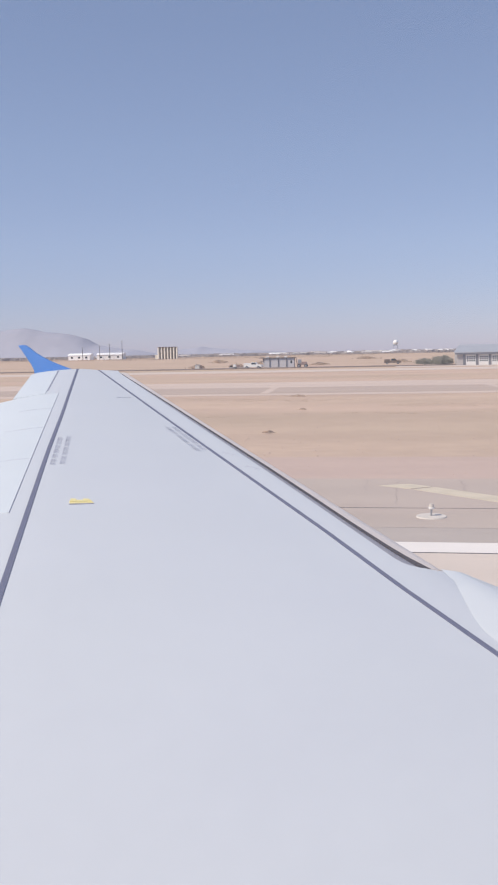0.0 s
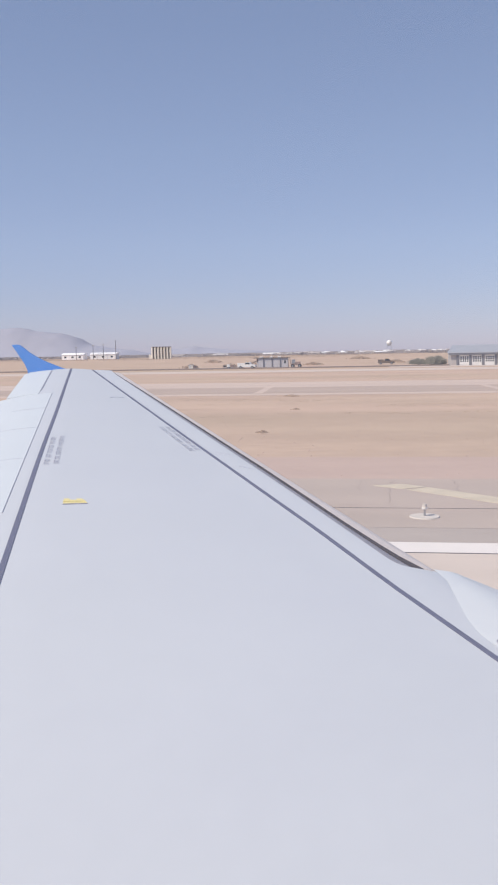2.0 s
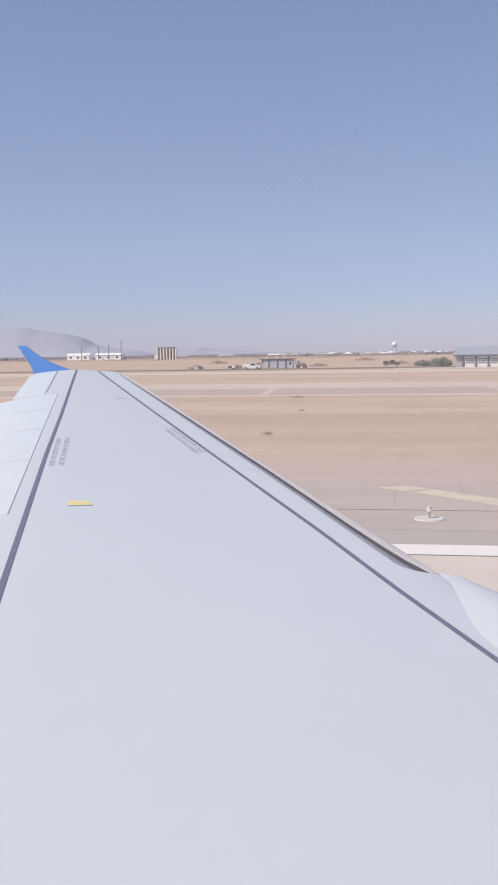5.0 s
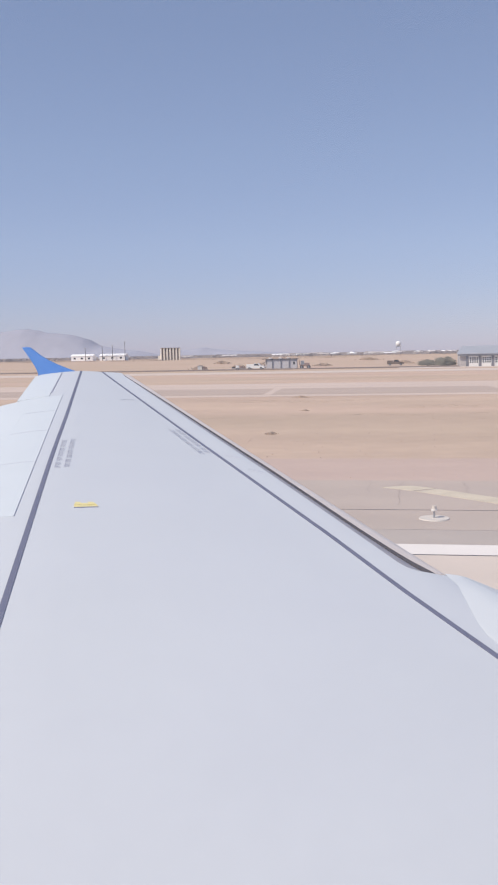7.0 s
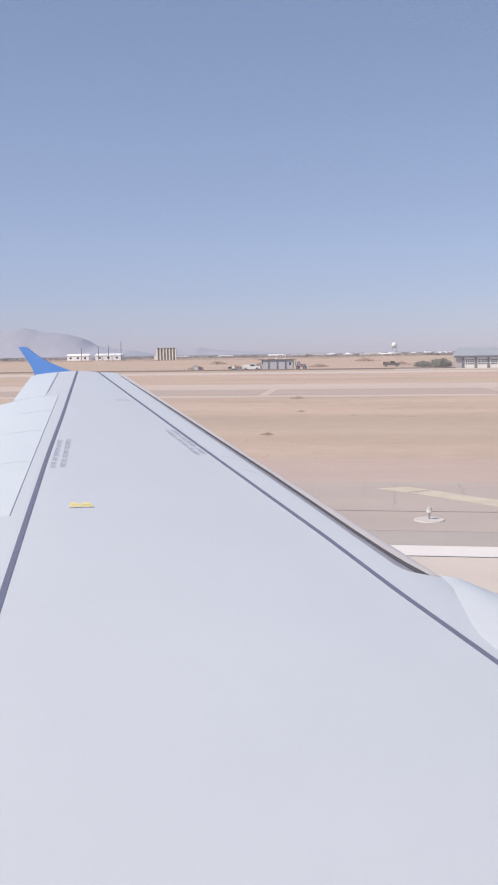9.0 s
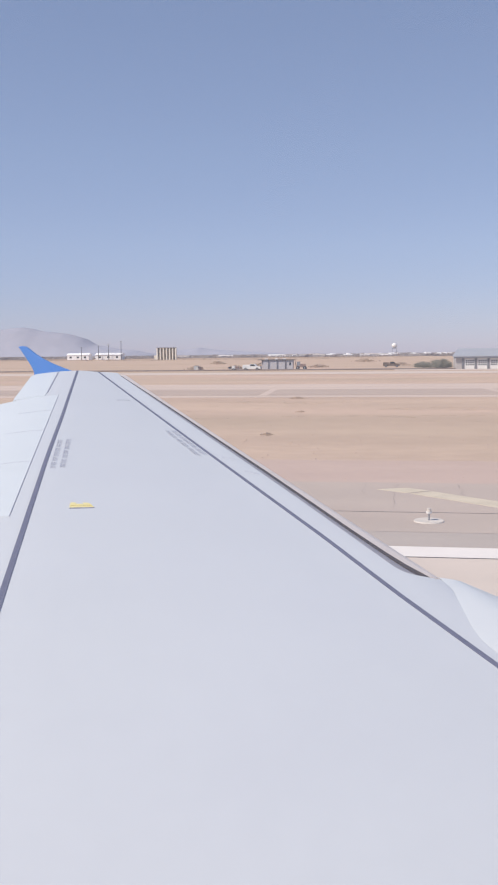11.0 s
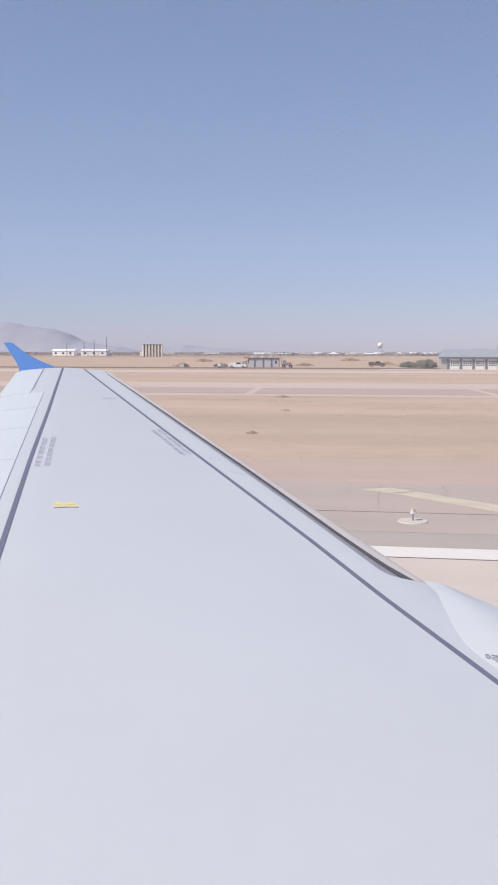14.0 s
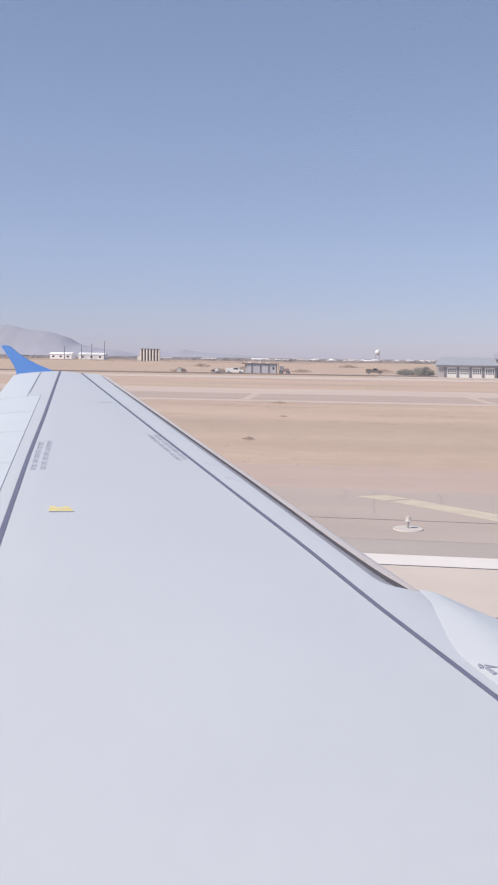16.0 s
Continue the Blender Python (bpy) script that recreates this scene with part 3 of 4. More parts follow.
for x, r in ((0.4, 0.55), (1.2, 0.95), (2.2, 1.12), (3.2, 1.12), (3.9, 1.02), (4.15, 0.92), (4.1, 0.80), (3.4, 0.82), (2.6, 0.84)):
    rings.append([(x, 4.0 + r * math.cos(a), 1.75 + r * math.sin(a)) for a in [2 * math.pi * q / 28 for q in range(28)]])
part("engine_nacelle", loft(bmesh.new(), rings), HULL, airliner, "", smooth=True)
# fuselage with the one open cabin window that the camera looks out of
bm = bmesh.new()
secs = ((-17.5, 0.2, 5.2), (-14, 1.0, 4.7), (-10, 1.75, 4.1), (-7, 1.975, 3.95), (-0.19, 1.975, 3.95), (0.15, 1.975, 3.95), (9, 1.975, 3.95), (13, 1.9, 3.9), (15, 1.5, 3.75), (16.4, 0.8, 3.5), (16.9, 0.15, 3.4))
hull_y = -1.72
rings = [[(x, hull_y + r * math.cos(a), z + r * math.sin(a)) for a in [radians(10 * q) for q in range(36)]] for x, r, z in secs]
loft(bm, rings)
bm.faces.ensure_lookup_table()
hole = [f for f in bm.faces if abs(f.calc_center_median().x + 0.02) < 0.05 and f.calc_center_median().y > 0 and 4.25 < f.calc_center_median().z < 4.95]
bmesh.ops.delete(bm, geom=hole, context="FACES")
fuselage = part("fuselage", bm, HULL, airliner, "plain white fuselage with a cabin window", smooth=True)


def hull_point(x, deg, out=0.0):
    return (x, hull_y + (1.975 + out) * math.cos(radians(deg)), 3.95 + (1.975 + out) * math.sin(radians(deg)))


for a0, a1, x0, x1 in ((9.5, 10.6, -0.2, 0.16), (29.4, 30.5, -0.2, 0.16), (10.6, 29.4, -0.2, -0.175), (10.6, 29.4, 0.135, 0.16)):
    n = 8
    rings = []
    for k in range(n + 1):
        d = a0 + (a1 - a0) * k / n
        rings.append([hull_point(x0, d, 0.006), hull_point(x1, d, 0.006), hull_point(x1, d, -0.02), hull_point(x0, d, -0.02)])
    part("window_frame", loft(bmesh.new(), rings), STEEL, fuselage, "thin metal window frame")
bm = bmesh.new()
bm.faces.new([bm.verts.new(hull_point(x, d, -0.012)) for x, d in ((-0.18, 10.2), (0.14, 10.2), (0.14, 29.8), (-0.18, 29.8))])
pane = part("window_pane", bm, PANE, fuselage, "slightly dusty clear acrylic pane with a hazy veil")
pane.visible_shadow = False
for x, y in ((-2.2, 2.0), (-2.2, -5.5), (12.0, -1.72)):
    bm = bmesh.new()
    rod(bm, (x, y, 0.5), (x, y, 2.9), 0.09)
    leg = part("landing_gear", bm, STEEL, airliner, "steel landing gear leg")
    for d in (-0.42, 0.42):
        bm = bmesh.new()
        rod(bm, (x, y + d - 0.19, 0.575), (x, y + d + 0.19, 0.575), 0.56, seg=28)
        part("wheel", bm, RUBBER, leg, "black rubber tyre")


# ---- distance ----
def mountain(name, x0, x1, y0, depth, peaks, label):
    bm = bmesh.new()
    nx, ny = 120, 14
    grid = []
    for i in range(nx + 1):
        x = x0 + (x1 - x0) * i / nx
        h = float(np.interp(x, [p[0] for p in peaks], [p[1] for p in peaks]))
        h *= 0.985 + 0.03 * noise.fractal((x / 90, 0.7, 0.2), 0.9, 2.1, 5)
        fade = max(0.0, min(1.0, (x1 - x) / 200, (x - x0) / 200))
        row = []
        for j in range(ny + 1):
            v = j / ny
            up = math.sin(v * math.pi) ** 1.2
            row.append(bm.verts.new((x, y0 + depth * v, -3 + (h * up + 2.5) * fade)))
        grid.append(row)
    for a, b in zip(grid, grid[1:]):
        for j in range(ny):
            bm.faces.new((a[j], b[j], b[j + 1], a[j + 1]))
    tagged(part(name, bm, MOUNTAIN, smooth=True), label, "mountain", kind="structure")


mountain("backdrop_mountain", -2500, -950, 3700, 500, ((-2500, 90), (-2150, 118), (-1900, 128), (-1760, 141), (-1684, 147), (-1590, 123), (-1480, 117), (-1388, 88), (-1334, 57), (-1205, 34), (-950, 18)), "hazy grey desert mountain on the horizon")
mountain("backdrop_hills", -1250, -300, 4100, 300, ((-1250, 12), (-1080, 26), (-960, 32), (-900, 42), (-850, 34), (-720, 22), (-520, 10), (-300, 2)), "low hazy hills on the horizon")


def clump(verts, faces, x, y, z, w, h, rng, n=9):
    """A ragged mass of small leaf faces."""
    for _ in range(n):
        cx, cy = x + rng.uniform(-w, w) * 0.5, y + rng.uniform(-w, w) * 0.5
        cz = z + h * rng.uniform(0.15, 0.95)
        s = h * rng.uniform(0.12, 0.30)
        a, tilt = rng.uniform(0, math.tau), rng.uniform(-0.5, 0.5)
        ux, uy = math.cos(a) * s * 1.3, math.sin(a) * s * 1.3
        i = len(verts)
        verts += [(cx - ux, cy - uy, cz - s), (cx + ux * 0.8, cy + uy, cz - s * 0.7), (cx + ux + tilt * s, cy + uy, cz + s * 0.6), (cx - ux * 0.5, cy - uy + tilt * s, cz + s)]
        faces.append((i, i + 1, i + 2, i + 3))


def stuff(name, verts, faces, material, label, category, parent=None):
    me = bpy.data.meshes.new(name)
    me.from_pydata(verts, [], faces)
    me.materials.append(material)
    ob = new(name, me)
    ob.parent = parent
    return tagged(ob, label, category, kind="stuff") if label else tagged(ob, kind="stuff")


rng = random.Random(11)
verts, faces = [], []
for _ in range(11000):
    y = 1240 + 1260 * rng.random() ** 1.3
    x = rng.uniform(-0.62, 0.32) * y
    lush = noise.noise((x / 300, y / 400, 0.0)) + 0.55
    if rng.random() > 0.45 + lush:
        continue
    hgt = rng.uniform(1.6, 4.6) * (0.5 + y / 2600) * (1.0 + 0.35 * noise.noise((x / 90, y / 300, 3.0)))
    for _ in range(3):
        clump(verts, faces, x + rng.uniform(-4, 4), y, -0.8, hgt * rng.uniform(2.0, 6.0), hgt * 0.85, rng, 6)
stuff("distant_trees", verts, faces, TREE_FAR, "hazy olive band of distant desert trees", "trees")

rng = random.Random(23)
verts, faces = [], []
for _ in range(6500):
    y = 690 + 600 * rng.random() ** 0.6
    x = rng.uniform(-0.62, 0.32) * y
    if noise.noise((x / 160, y / 45, 7.0)) + 0.3 * noise.noise((x / 40, y / 20, 1.0)) < 0.02 + 0.14 * (1290 - y) / 860:
        continue
    clump(verts, faces, x, y, -0.2, rng.uniform(6.0, 18.0), rng.uniform(0.4, 0.9), rng, 22)
stuff("desert_scrub", verts, faces, FAR_SCRUB, "low grey-brown desert scrub in uneven drifts", "scrub")
rng = random.Random(5)


def town_building(w, d, h, x, y, rz, roof_material, label):
    b = thing("town_building", (x, y, -0.05), rz, label, "building", "distant town buildings")
    part("wall", boxed(-w / 2, w / 2, -d / 2, d / 2, 0, h), TOWN_WHITE, b)
    bm = bmesh.new()
    eave, ridge, up = d / 2 + 0.6, d * 0.08, d * 0.16
    loft(bm, [[(x, -eave, h), (x, -ridge, h + up), (x, ridge, h + up), (x, eave, h), (x, eave, h - 0.25), (x, -eave, h - 0.25)] for x in (-w / 2 - 0.6, w / 2 + 0.6)])
    part("roof", bm, roof_material, b)
    n = max(1, int(w / 9))
    for k in range(n):
        cx = -w / 2 + w * (k + 0.5) / n
        part("window", boxed(cx - 1.4, cx + 1.4, -d / 2 - 0.05, -d / 2 + 0.2, h * 0.35, h * 0.7), GLASS, b)
    return b


for k in range(170):
    street = 1310 + 70 * (k % 9)
    y = street + rng.uniform(-12, 12)
    x = (-0.10 + 0.35 * rng.random()) * y if k % 6 else rng.uniform(-0.40, 0.24) * y
    if noise.noise((x / 70, k % 9, 0.5)) < -0.12:
        continue
    w = rng.uniform(2.0, 6.5) if k % 9 else rng.uniform(12, 26)
    town_building(w, rng.uniform(6, 10), rng.uniform(1.9, 3.4) * (0.2 + y / 1500), x, y, rng.uniform(-25, 25), (TOWN_WHITE, TOWN_ROOF, TOWN_WHITE, HANGAR_WALL, TOWN_ROOF)[k % 5], "low pale town building among distant trees")

# white depot with tall poles
for x0, x1 in ((-391, -363), (-354, -321)):
    town_building(x1 - x0, 14, 6.2, (x0 + x1) / 2, 1050, 0, TOWN_WHITE, "long white depot building with dark windows")
for k, (px, h) in enumerate(((-371, 15), (-349, 17), (-336, 18), (-320, 22))):
    bm = bmesh.new()
    rod(bm, (0, 0, -0.1), (0, 0, h), 0.45, 0.25, 8)
    pole = thing("light_pole", (px, 1040, 0), 0, "tall dark floodlight pole beside the white depot", "pole", "depot poles")
    part("pole", bm, DARK, pole)
    part("lamp_head", boxed(-1.2, 1.2, -0.4, 0.4, h, h + 0.8, 0.1), STEEL, pole)

# grain silo
silo = thing("silo_building", (-227.0, 900, -0.3), 13, "cream concrete silo block with dark vertical recesses", "silo")
part("core", boxed(-9.6, 9.6, -4.4, 6, 0, 12.6), BROWN, silo, "dark brown recessed core")
for k in range(7):
    bm = bmesh.new()
    x = -9.6 + 19.2 * k / 6
    rod(bm, (x, -5.2, 0), (x, -5.2, 12.6), 0.95, seg=14)
    part("column", bm, CREAM_WALL, silo)
part("cornice", boxed(-10.4, 10.4, -6.2, 6.4, 12.6, 13.1, 0.1), BROWN, silo, "dark top band")
part("base_wall", boxed(-13.2, -10.5, -5, 5, 0, 5.0, 0.05), CREAM_WALL, silo)

# radar dome on its tower
dome = thing("radar_dome", (18.0, 1500, 1.0), 0, "white spherical radar dome on a grey steel tower", "radar dome")
bm = bmesh.new()
bmesh.ops.create_icosphere(bm, subdivisions=3, radius=4.6, matrix=Matrix.Translation((0, 0, 16.2)))
part("dome", bm, WHITE_PAINT, dome, smooth=True)
part("platform", boxed(-3.8, 3.8, -3.8, 3.8, 11.2, 12.0), STEEL, dome)
for sx in (-1, 1):
    for sy in (-1, 1):
        part("leg", rod(bmesh.new(), (sx * 4.5, sy * 4.5, 0), (sx * 3.0, sy * 3.0, 11.4), 0.35), STEEL, dome)
part("cabin", boxed(-2.5, 2.5, -2.5, 2.5, 0, 3.2), TOWN_WHITE, dome)


# ---- plants ----
def tree(x, y, h, w, seed, label="olive desert tree with a ragged open crown", group=""):
    r = random.Random(seed)
    t = thing("tree", (x, y, -0.05), r.uniform(0, 360), label, "tree", group)
    bm = bmesh.new()
    rod(bm, (0, 0, 0), (0.1, 0.05, h * 0.4), 0.16 * h / 5, 0.10 * h / 5, 8)
    part("trunk", bm, BARK, t)
    bm = bmesh.new()
    tips = []
    for k in range(7):
        a = k / 7 * math.tau + r.uniform(-0.3, 0.3)
        end = (math.cos(a) * w * 0.36, math.sin(a) * w * 0.36, h * r.uniform(0.6, 0.85))
        rod(bm, (0.1, 0.05, h * r.uniform(0.25, 0.4)), end, 0.05 * h / 5, 0.02, 6)
        tips.append(end)
    part("limbs", bm, BARK, t)
    vs, fs = [], []
    sprays = [(r.randrange(7), r.uniform(0.2, 1.5)) for _ in range(26)]
    for k in range(700):
        j, q = sprays[k % 26]
        c = tips[j]
        clump(vs, fs, c[0] * q + r.gauss(0, 0.06) * w, c[1] * q + r.gauss(0, 0.08) * w, h * 0.10 + (c[2] - h * 0.12) * r.uniform(0.0, 1.2) * (1.15 - 0.35 * q), w * 0.20, h * 0.11, r, 8)
    stuff("crown", vs, fs, LEAF, "", "", t)
    return t


def shrub(x, y, h, w, seed):
    r = random.Random(seed)
    t = thing("shrub", (x, y, -0.05), 0, "low dry desert shrub on bare soil", "shrub", "airfield shrubs")
    bm = bmesh.new()
    for k in range(6):
        a = k / 6 * math.tau
        rod(bm, (0, 0, 0), (math.cos(a) * w * 0.3, math.sin(a) * w * 0.3, h * 0.7), 0.02 * h + 0.005, 0.005, 5)
    part("stems", bm, SCRUB, t)
    vs, fs = [], []
    for k in range(150):
        px, py = r.gauss(0, w * 0.27), r.gauss(0, w * 0.27)
        dome = max(0.15, 1 - (px * px + py * py) / (w * w * 0.4))
        clump(vs, fs, px, py, h * dome * r.uniform(0.0, 0.62), w * 0.10, h * 0.36, r, 7)
    stuff("foliage", vs, fs, SCRUB, "", "", t)


for k, (x, y, h, w) in enumerate(((-6.7, 49.9, 0.18, 0.5), (-58, 268, 1.6, 4.0), (-47, 276, 1.5, 4.5), (-40, 285, 2.0, 8.0), (-22, 300, 1.2, 5.0),
                                 (6, 330, 1.4, 6.0), (34, 300, 1.6, 7.0), (-80, 420, 1.8, 7.0), (-10, 480, 2.0, 9.0), (60, 520, 2.4, 10.0), (-9.0, 91.0, 0.25, 1.4), (-6.6, 70, 0.15, 0.6))):
    shrub(x, y, h, w, 40 + k)

# sparse dry grass and stones between the pavements
rng = random.Random(3)
verts, faces = [], []
for _ in range(1700):
    y = rng.uniform(38, 92) if rng.random() < 0.6 else rng.uniform(136, 200)
    x = rng.uniform(-0.35, 0.28) * y
    if noise.noise((x / 14, y / 5, 4.0)) < 0.12:
        continue
    clump(verts, faces, x, y, -0.06, rng.uniform(0.3, 0.9), rng.uniform(0.03, 0.07), rng, 4)
stuff("dry_grass", verts, faces, SCRUB, "sparse low tufts of dry grass on tan soil", "grass")
# faint drifts of straw-coloured grass
verts, faces = [], []
for _ in range(9000):
    y = rng.uniform(60, 88)
    x = rng.uniform(-0.32, 0.28) * y
    if noise.noise((x / 22, y / 4.5, 9.0)) + 0.5 * noise.noise((x / 5, y / 1.6, 2.0)) < 0.30:
        continue
    clump(verts, faces, x, y, -0.06, rng.uniform(0.2, 0.7), rng.uniform(0.03, 0.07), rng, 5)
stuff("straw_grass", verts, faces, STRAW, "flat drifts of straw-coloured dry grass on tan soil", "grass")
verts, faces = [], []
for _ in range(420):
    y = rng.uniform(31.6, 60)
    x = rng.uniform(-0.3, 0.28) * y
    s = rng.uniform(0.015, 0.05)
    i = len(verts)
    z = -0.03
    verts += [(x - s, y - s, z), (x + s, y - s * 0.7, z), (x + s * 0.8, y + s, z), (x - s, y + s * 0.8, z), (x, y, z + s * 1.1)]
    faces += [(i, i + 1, i + 4), (i + 1, i + 2, i + 4), (i + 2, i + 3, i + 4), (i + 3, i, i + 4)]
stuff("pebbles", verts, faces, SOIL2, "scattered pale pebbles on the soil verge", "stones")


# ---- airfield lights and signs ----
def edge_light(x, y):
    t = thing("runway_light", (x, y, 0.016), 0, "white runway edge light on a round concrete base", "light", "runway edge lights")
    bm = bmesh.new()
    rod(bm, (0, 0, 0), (0, 0, 0.03), 0.42, 0.40, 28)
    part("base", bm, PAD, t, "round pale concrete base")
    bm = bmesh.new()
    rod(bm, (0, 0, 0.03), (0, 0, 0.22), 0.03, 0.025, 12)
    part("stem", bm, STEEL, t)
    bm = bmesh.new()
    rod(bm, (0, 0, 0.22), (0, 0, 0.27), 0.075, 0.085, 16)
    part("collar", bm, WHITE_PAINT, t)
    bm = bmesh.new()
    rod(bm, (0, 0, 0.27), (0, 0, 0.36), 0.07, 0.055, 16)
    part("lens", bm, PAD, t, "pale frosted glass lens")


for k in range(-2, 3):
    edge_light(1.25 + 60 * k, 24.04)

TURN = Matrix.Rotation(radians(90), 4, "X")


def panel_sign(name, x, y, w, h, rz, label, pad=True, legs=0.18):
    t = thing(name, (x, y, -0.03), rz, label, "sign", "taxiway signs")
    if pad:
        part("pad", boxed(-w / 2 - 0.25, w / 2 + 0.25, -0.55, 0.55, 0, 0.06, 0.01), PAD, t, "pale concrete pad")
    part("housing", boxed(-w / 2, w / 2, -0.12, 0.12, legs, legs + h, 0.015), DARK, t, "black sign housing")
    n = max(2, int(w / 1.2))
    for k in range(n):
        cx = -w / 2 + w * (k + 0.5) / n
        part("leg", rod(bmesh.new(), (cx, 0, 0.03), (cx, 0, legs + 0.02), 0.035), STEEL, t)
    return t


def arrow(parent, x, z, s, way):
    bm = bmesh.new()
    box(bm, x - 0.26 * s, x + 0.26 * s, -0.146, -0.14, z - 0.035 * s, z + 0.035 * s)
    tip = [(x + way * 0.40 * s, z), (x + way * 0.14 * s, z + 0.17 * s), (x + way * 0.14 * s, z - 0.17 * s)]
    loft(bm, [[(px, -0.147, pz) for px, pz in tip], [(px, -0.14, pz) for px, pz in tip]])
    part("arrow", bm, DARK, parent, "black arrow")


sign = panel_sign("taxiway_sign", EXIT_X - 29.0, 83.4, 3.2, 0.80, 6, "black and yellow taxiway sign with letter B and two arrows")
part("location_face", boxed(-1.57, -0.68, -0.13, -0.122, 0.22, 0.94), DARK, sign, "black location panel")
for a in ((-1.50, -0.75, 0.28, 0.30), (-1.50, -0.75, 0.86, 0.88), (-1.50, -1.48, 0.30, 0.86), (-0.77, -0.75, 0.30, 0.86)):
    part("border", boxed(a[0], a[1], -0.136, -0.131, a[2], a[3]), SIGN_YELLOW, sign, "thin yellow border")
words("L", 0.55, SIGN_YELLOW, sign, Matrix.Translation((-1.13, -0.134, 0.58)) @ TURN)
part("direction_face", boxed(-0.66, 1.57, -0.135, -0.122, 0.22, 0.94), SIGN_YELLOW, sign, "yellow direction panel")
words("B", 0.66, DARK, sign, Matrix.Translation((0.46, -0.138, 0.58)) @ TURN)
arrow(sign, -0.22, 0.58, 0.75, -1)
arrow(sign, 1.10, 0.58, 0.75, 1)

sign = panel_sign("taxiway_sign", EXIT_X - 12.0, 181.0, 7.4, 0.85, 0, "long yellow taxiway sign with a row of black symbols")
part("location_face", boxed(-3.68, -2.6, -0.13, -0.122, 0.22, 1.0), DARK, sign, "black location panel")
part("direction_face", boxed(-2.58, 3.68, -0.135, -0.122, 0.22, 1.0), SIGN_YELLOW, sign, "yellow direction panel")
for k in range(9):
    part("symbol_bar", boxed(-2.2 + 0.65 * k, -1.9 + 0.65 * k, -0.142, -0.136, 0.5, 0.72), DARK, sign)
sign = panel_sign("taxiway_sign", BLOCK_X - 0.6, 150.3, 2.5, 0.75, 0, "small black and yellow taxiway sign with black symbols")
part("location_face", boxed(-1.23, -0.5, -0.13, -0.122, 0.22, 0.9), DARK, sign, "black location panel")
part("direction_face", boxed(-0.48, 1.23, -0.135, -0.122, 0.22, 0.9), SIGN_YELLOW, sign, "yellow direction panel")
for k in range(3):
    part("symbol_bar", boxed(-0.25 + 0.5 * k, 0.0 + 0.5 * k, -0.142, -0.136, 0.42, 0.68), DARK, sign)
panel_sign("taxiway_sign", EXIT_X + 12.0, 180.0, 2.2, 0.9, 0, "dark back of a taxiway sign")
sign = panel_sign("taxiway_sign", EXIT_X + 22.0, 84.6, 4.6, 0.84, 3, "long dark taxiway sign with a framed letter L at one end")
part("location_face", boxed(-2.26, -1.22, -0.13, -0.122, 0.22, 0.98), DARK, sign, "black location panel")
for a in ((-2.18, -1.30, 0.28, 0.31), (-2.18, -1.30, 0.89, 0.92), (-2.18, -2.15, 0.31, 0.89), (-1.33, -1.30, 0.31, 0.89)):
    part("border", boxed(a[0], a[1], -0.136, -0.131, a[2], a[3]), PAD, sign, "thin pale border")
words("L", 0.55, PAD, sign, Matrix.Translation((-1.74, -0.134, 0.60)) @ TURN)
part("blank_face", boxed(-1.18, 2.26, -0.133, -0.122, 0.22, 0.98), BROWN, sign, "dark brown blank panel")

# distance board seen on its narrow side
board = thing("distance_board", (BLOCK_X + 88.0, 32.75, -0.03), 0, "black box-shaped runway distance board on a pale pad", "sign")
part("pad", boxed(-0.45, 0.45, -0.95, 0.75, 0, 0.05, 0.01), PAD, board, "pale concrete pad")
part("housing", boxed(-0.15, 0.15, -0.62, 0.62, 0.14, 0.95, 0.02), DARK, board, "black sign housing")
part("end_label", boxed(-0.06, 0.06, -0.632, -0.622, 0.74, 0.88), WHITE_PAINT, board, "small white label")
part("side_face", boxed(0.152, 0.158, -0.56, 0.56, 0.2, 0.9), WHITE_PAINT, board, "pale side face")
for y in (-0.45, 0.45):
    part("leg", rod(bmesh.new(), (0, y, 0.02), (0, y, 0.16), 0.03), STEEL, board)

for x, y in ((BLOCK_X - 6.6, 140.1), (BLOCK_X - 5.2, 140.6), (EXIT_X + 24.0, 186.0), (EXIT_X + 24.7, 186.0), (EXIT_X + 25.4, 186.0)):
    t = thing("marker_box", (x, y, -0.03), 0, "small dark equipment box on a pale pad", "marker", "airfield marker boxes")
    part("pad", boxed(-0.4, 0.4, -0.4, 0.4, 0, 0.06, 0.01), PAD, t)
    part("box", boxed(-0.22, 0.22, -0.2, 0.2, 0.06, 1.0, 0.03), DARK, t)


# ---- vehicles ----
def wheel(parent, x, y, r, w):
    bm = bmesh.new()
    rod(bm, (x, y - w / 2, r), (x, y + w / 2, r), r, seg=20)
    tyre = part("wheel", bm, RUBBER, parent, "black rubber wheel")
    bm = bmesh.new()
    rod(bm, (x, y - w / 2 - 0.01, r), (x, y + w / 2 + 0.01, r), r * 0.55, seg=14)
    part("rim", bm, STEEL, tyre, "grey metal rim")


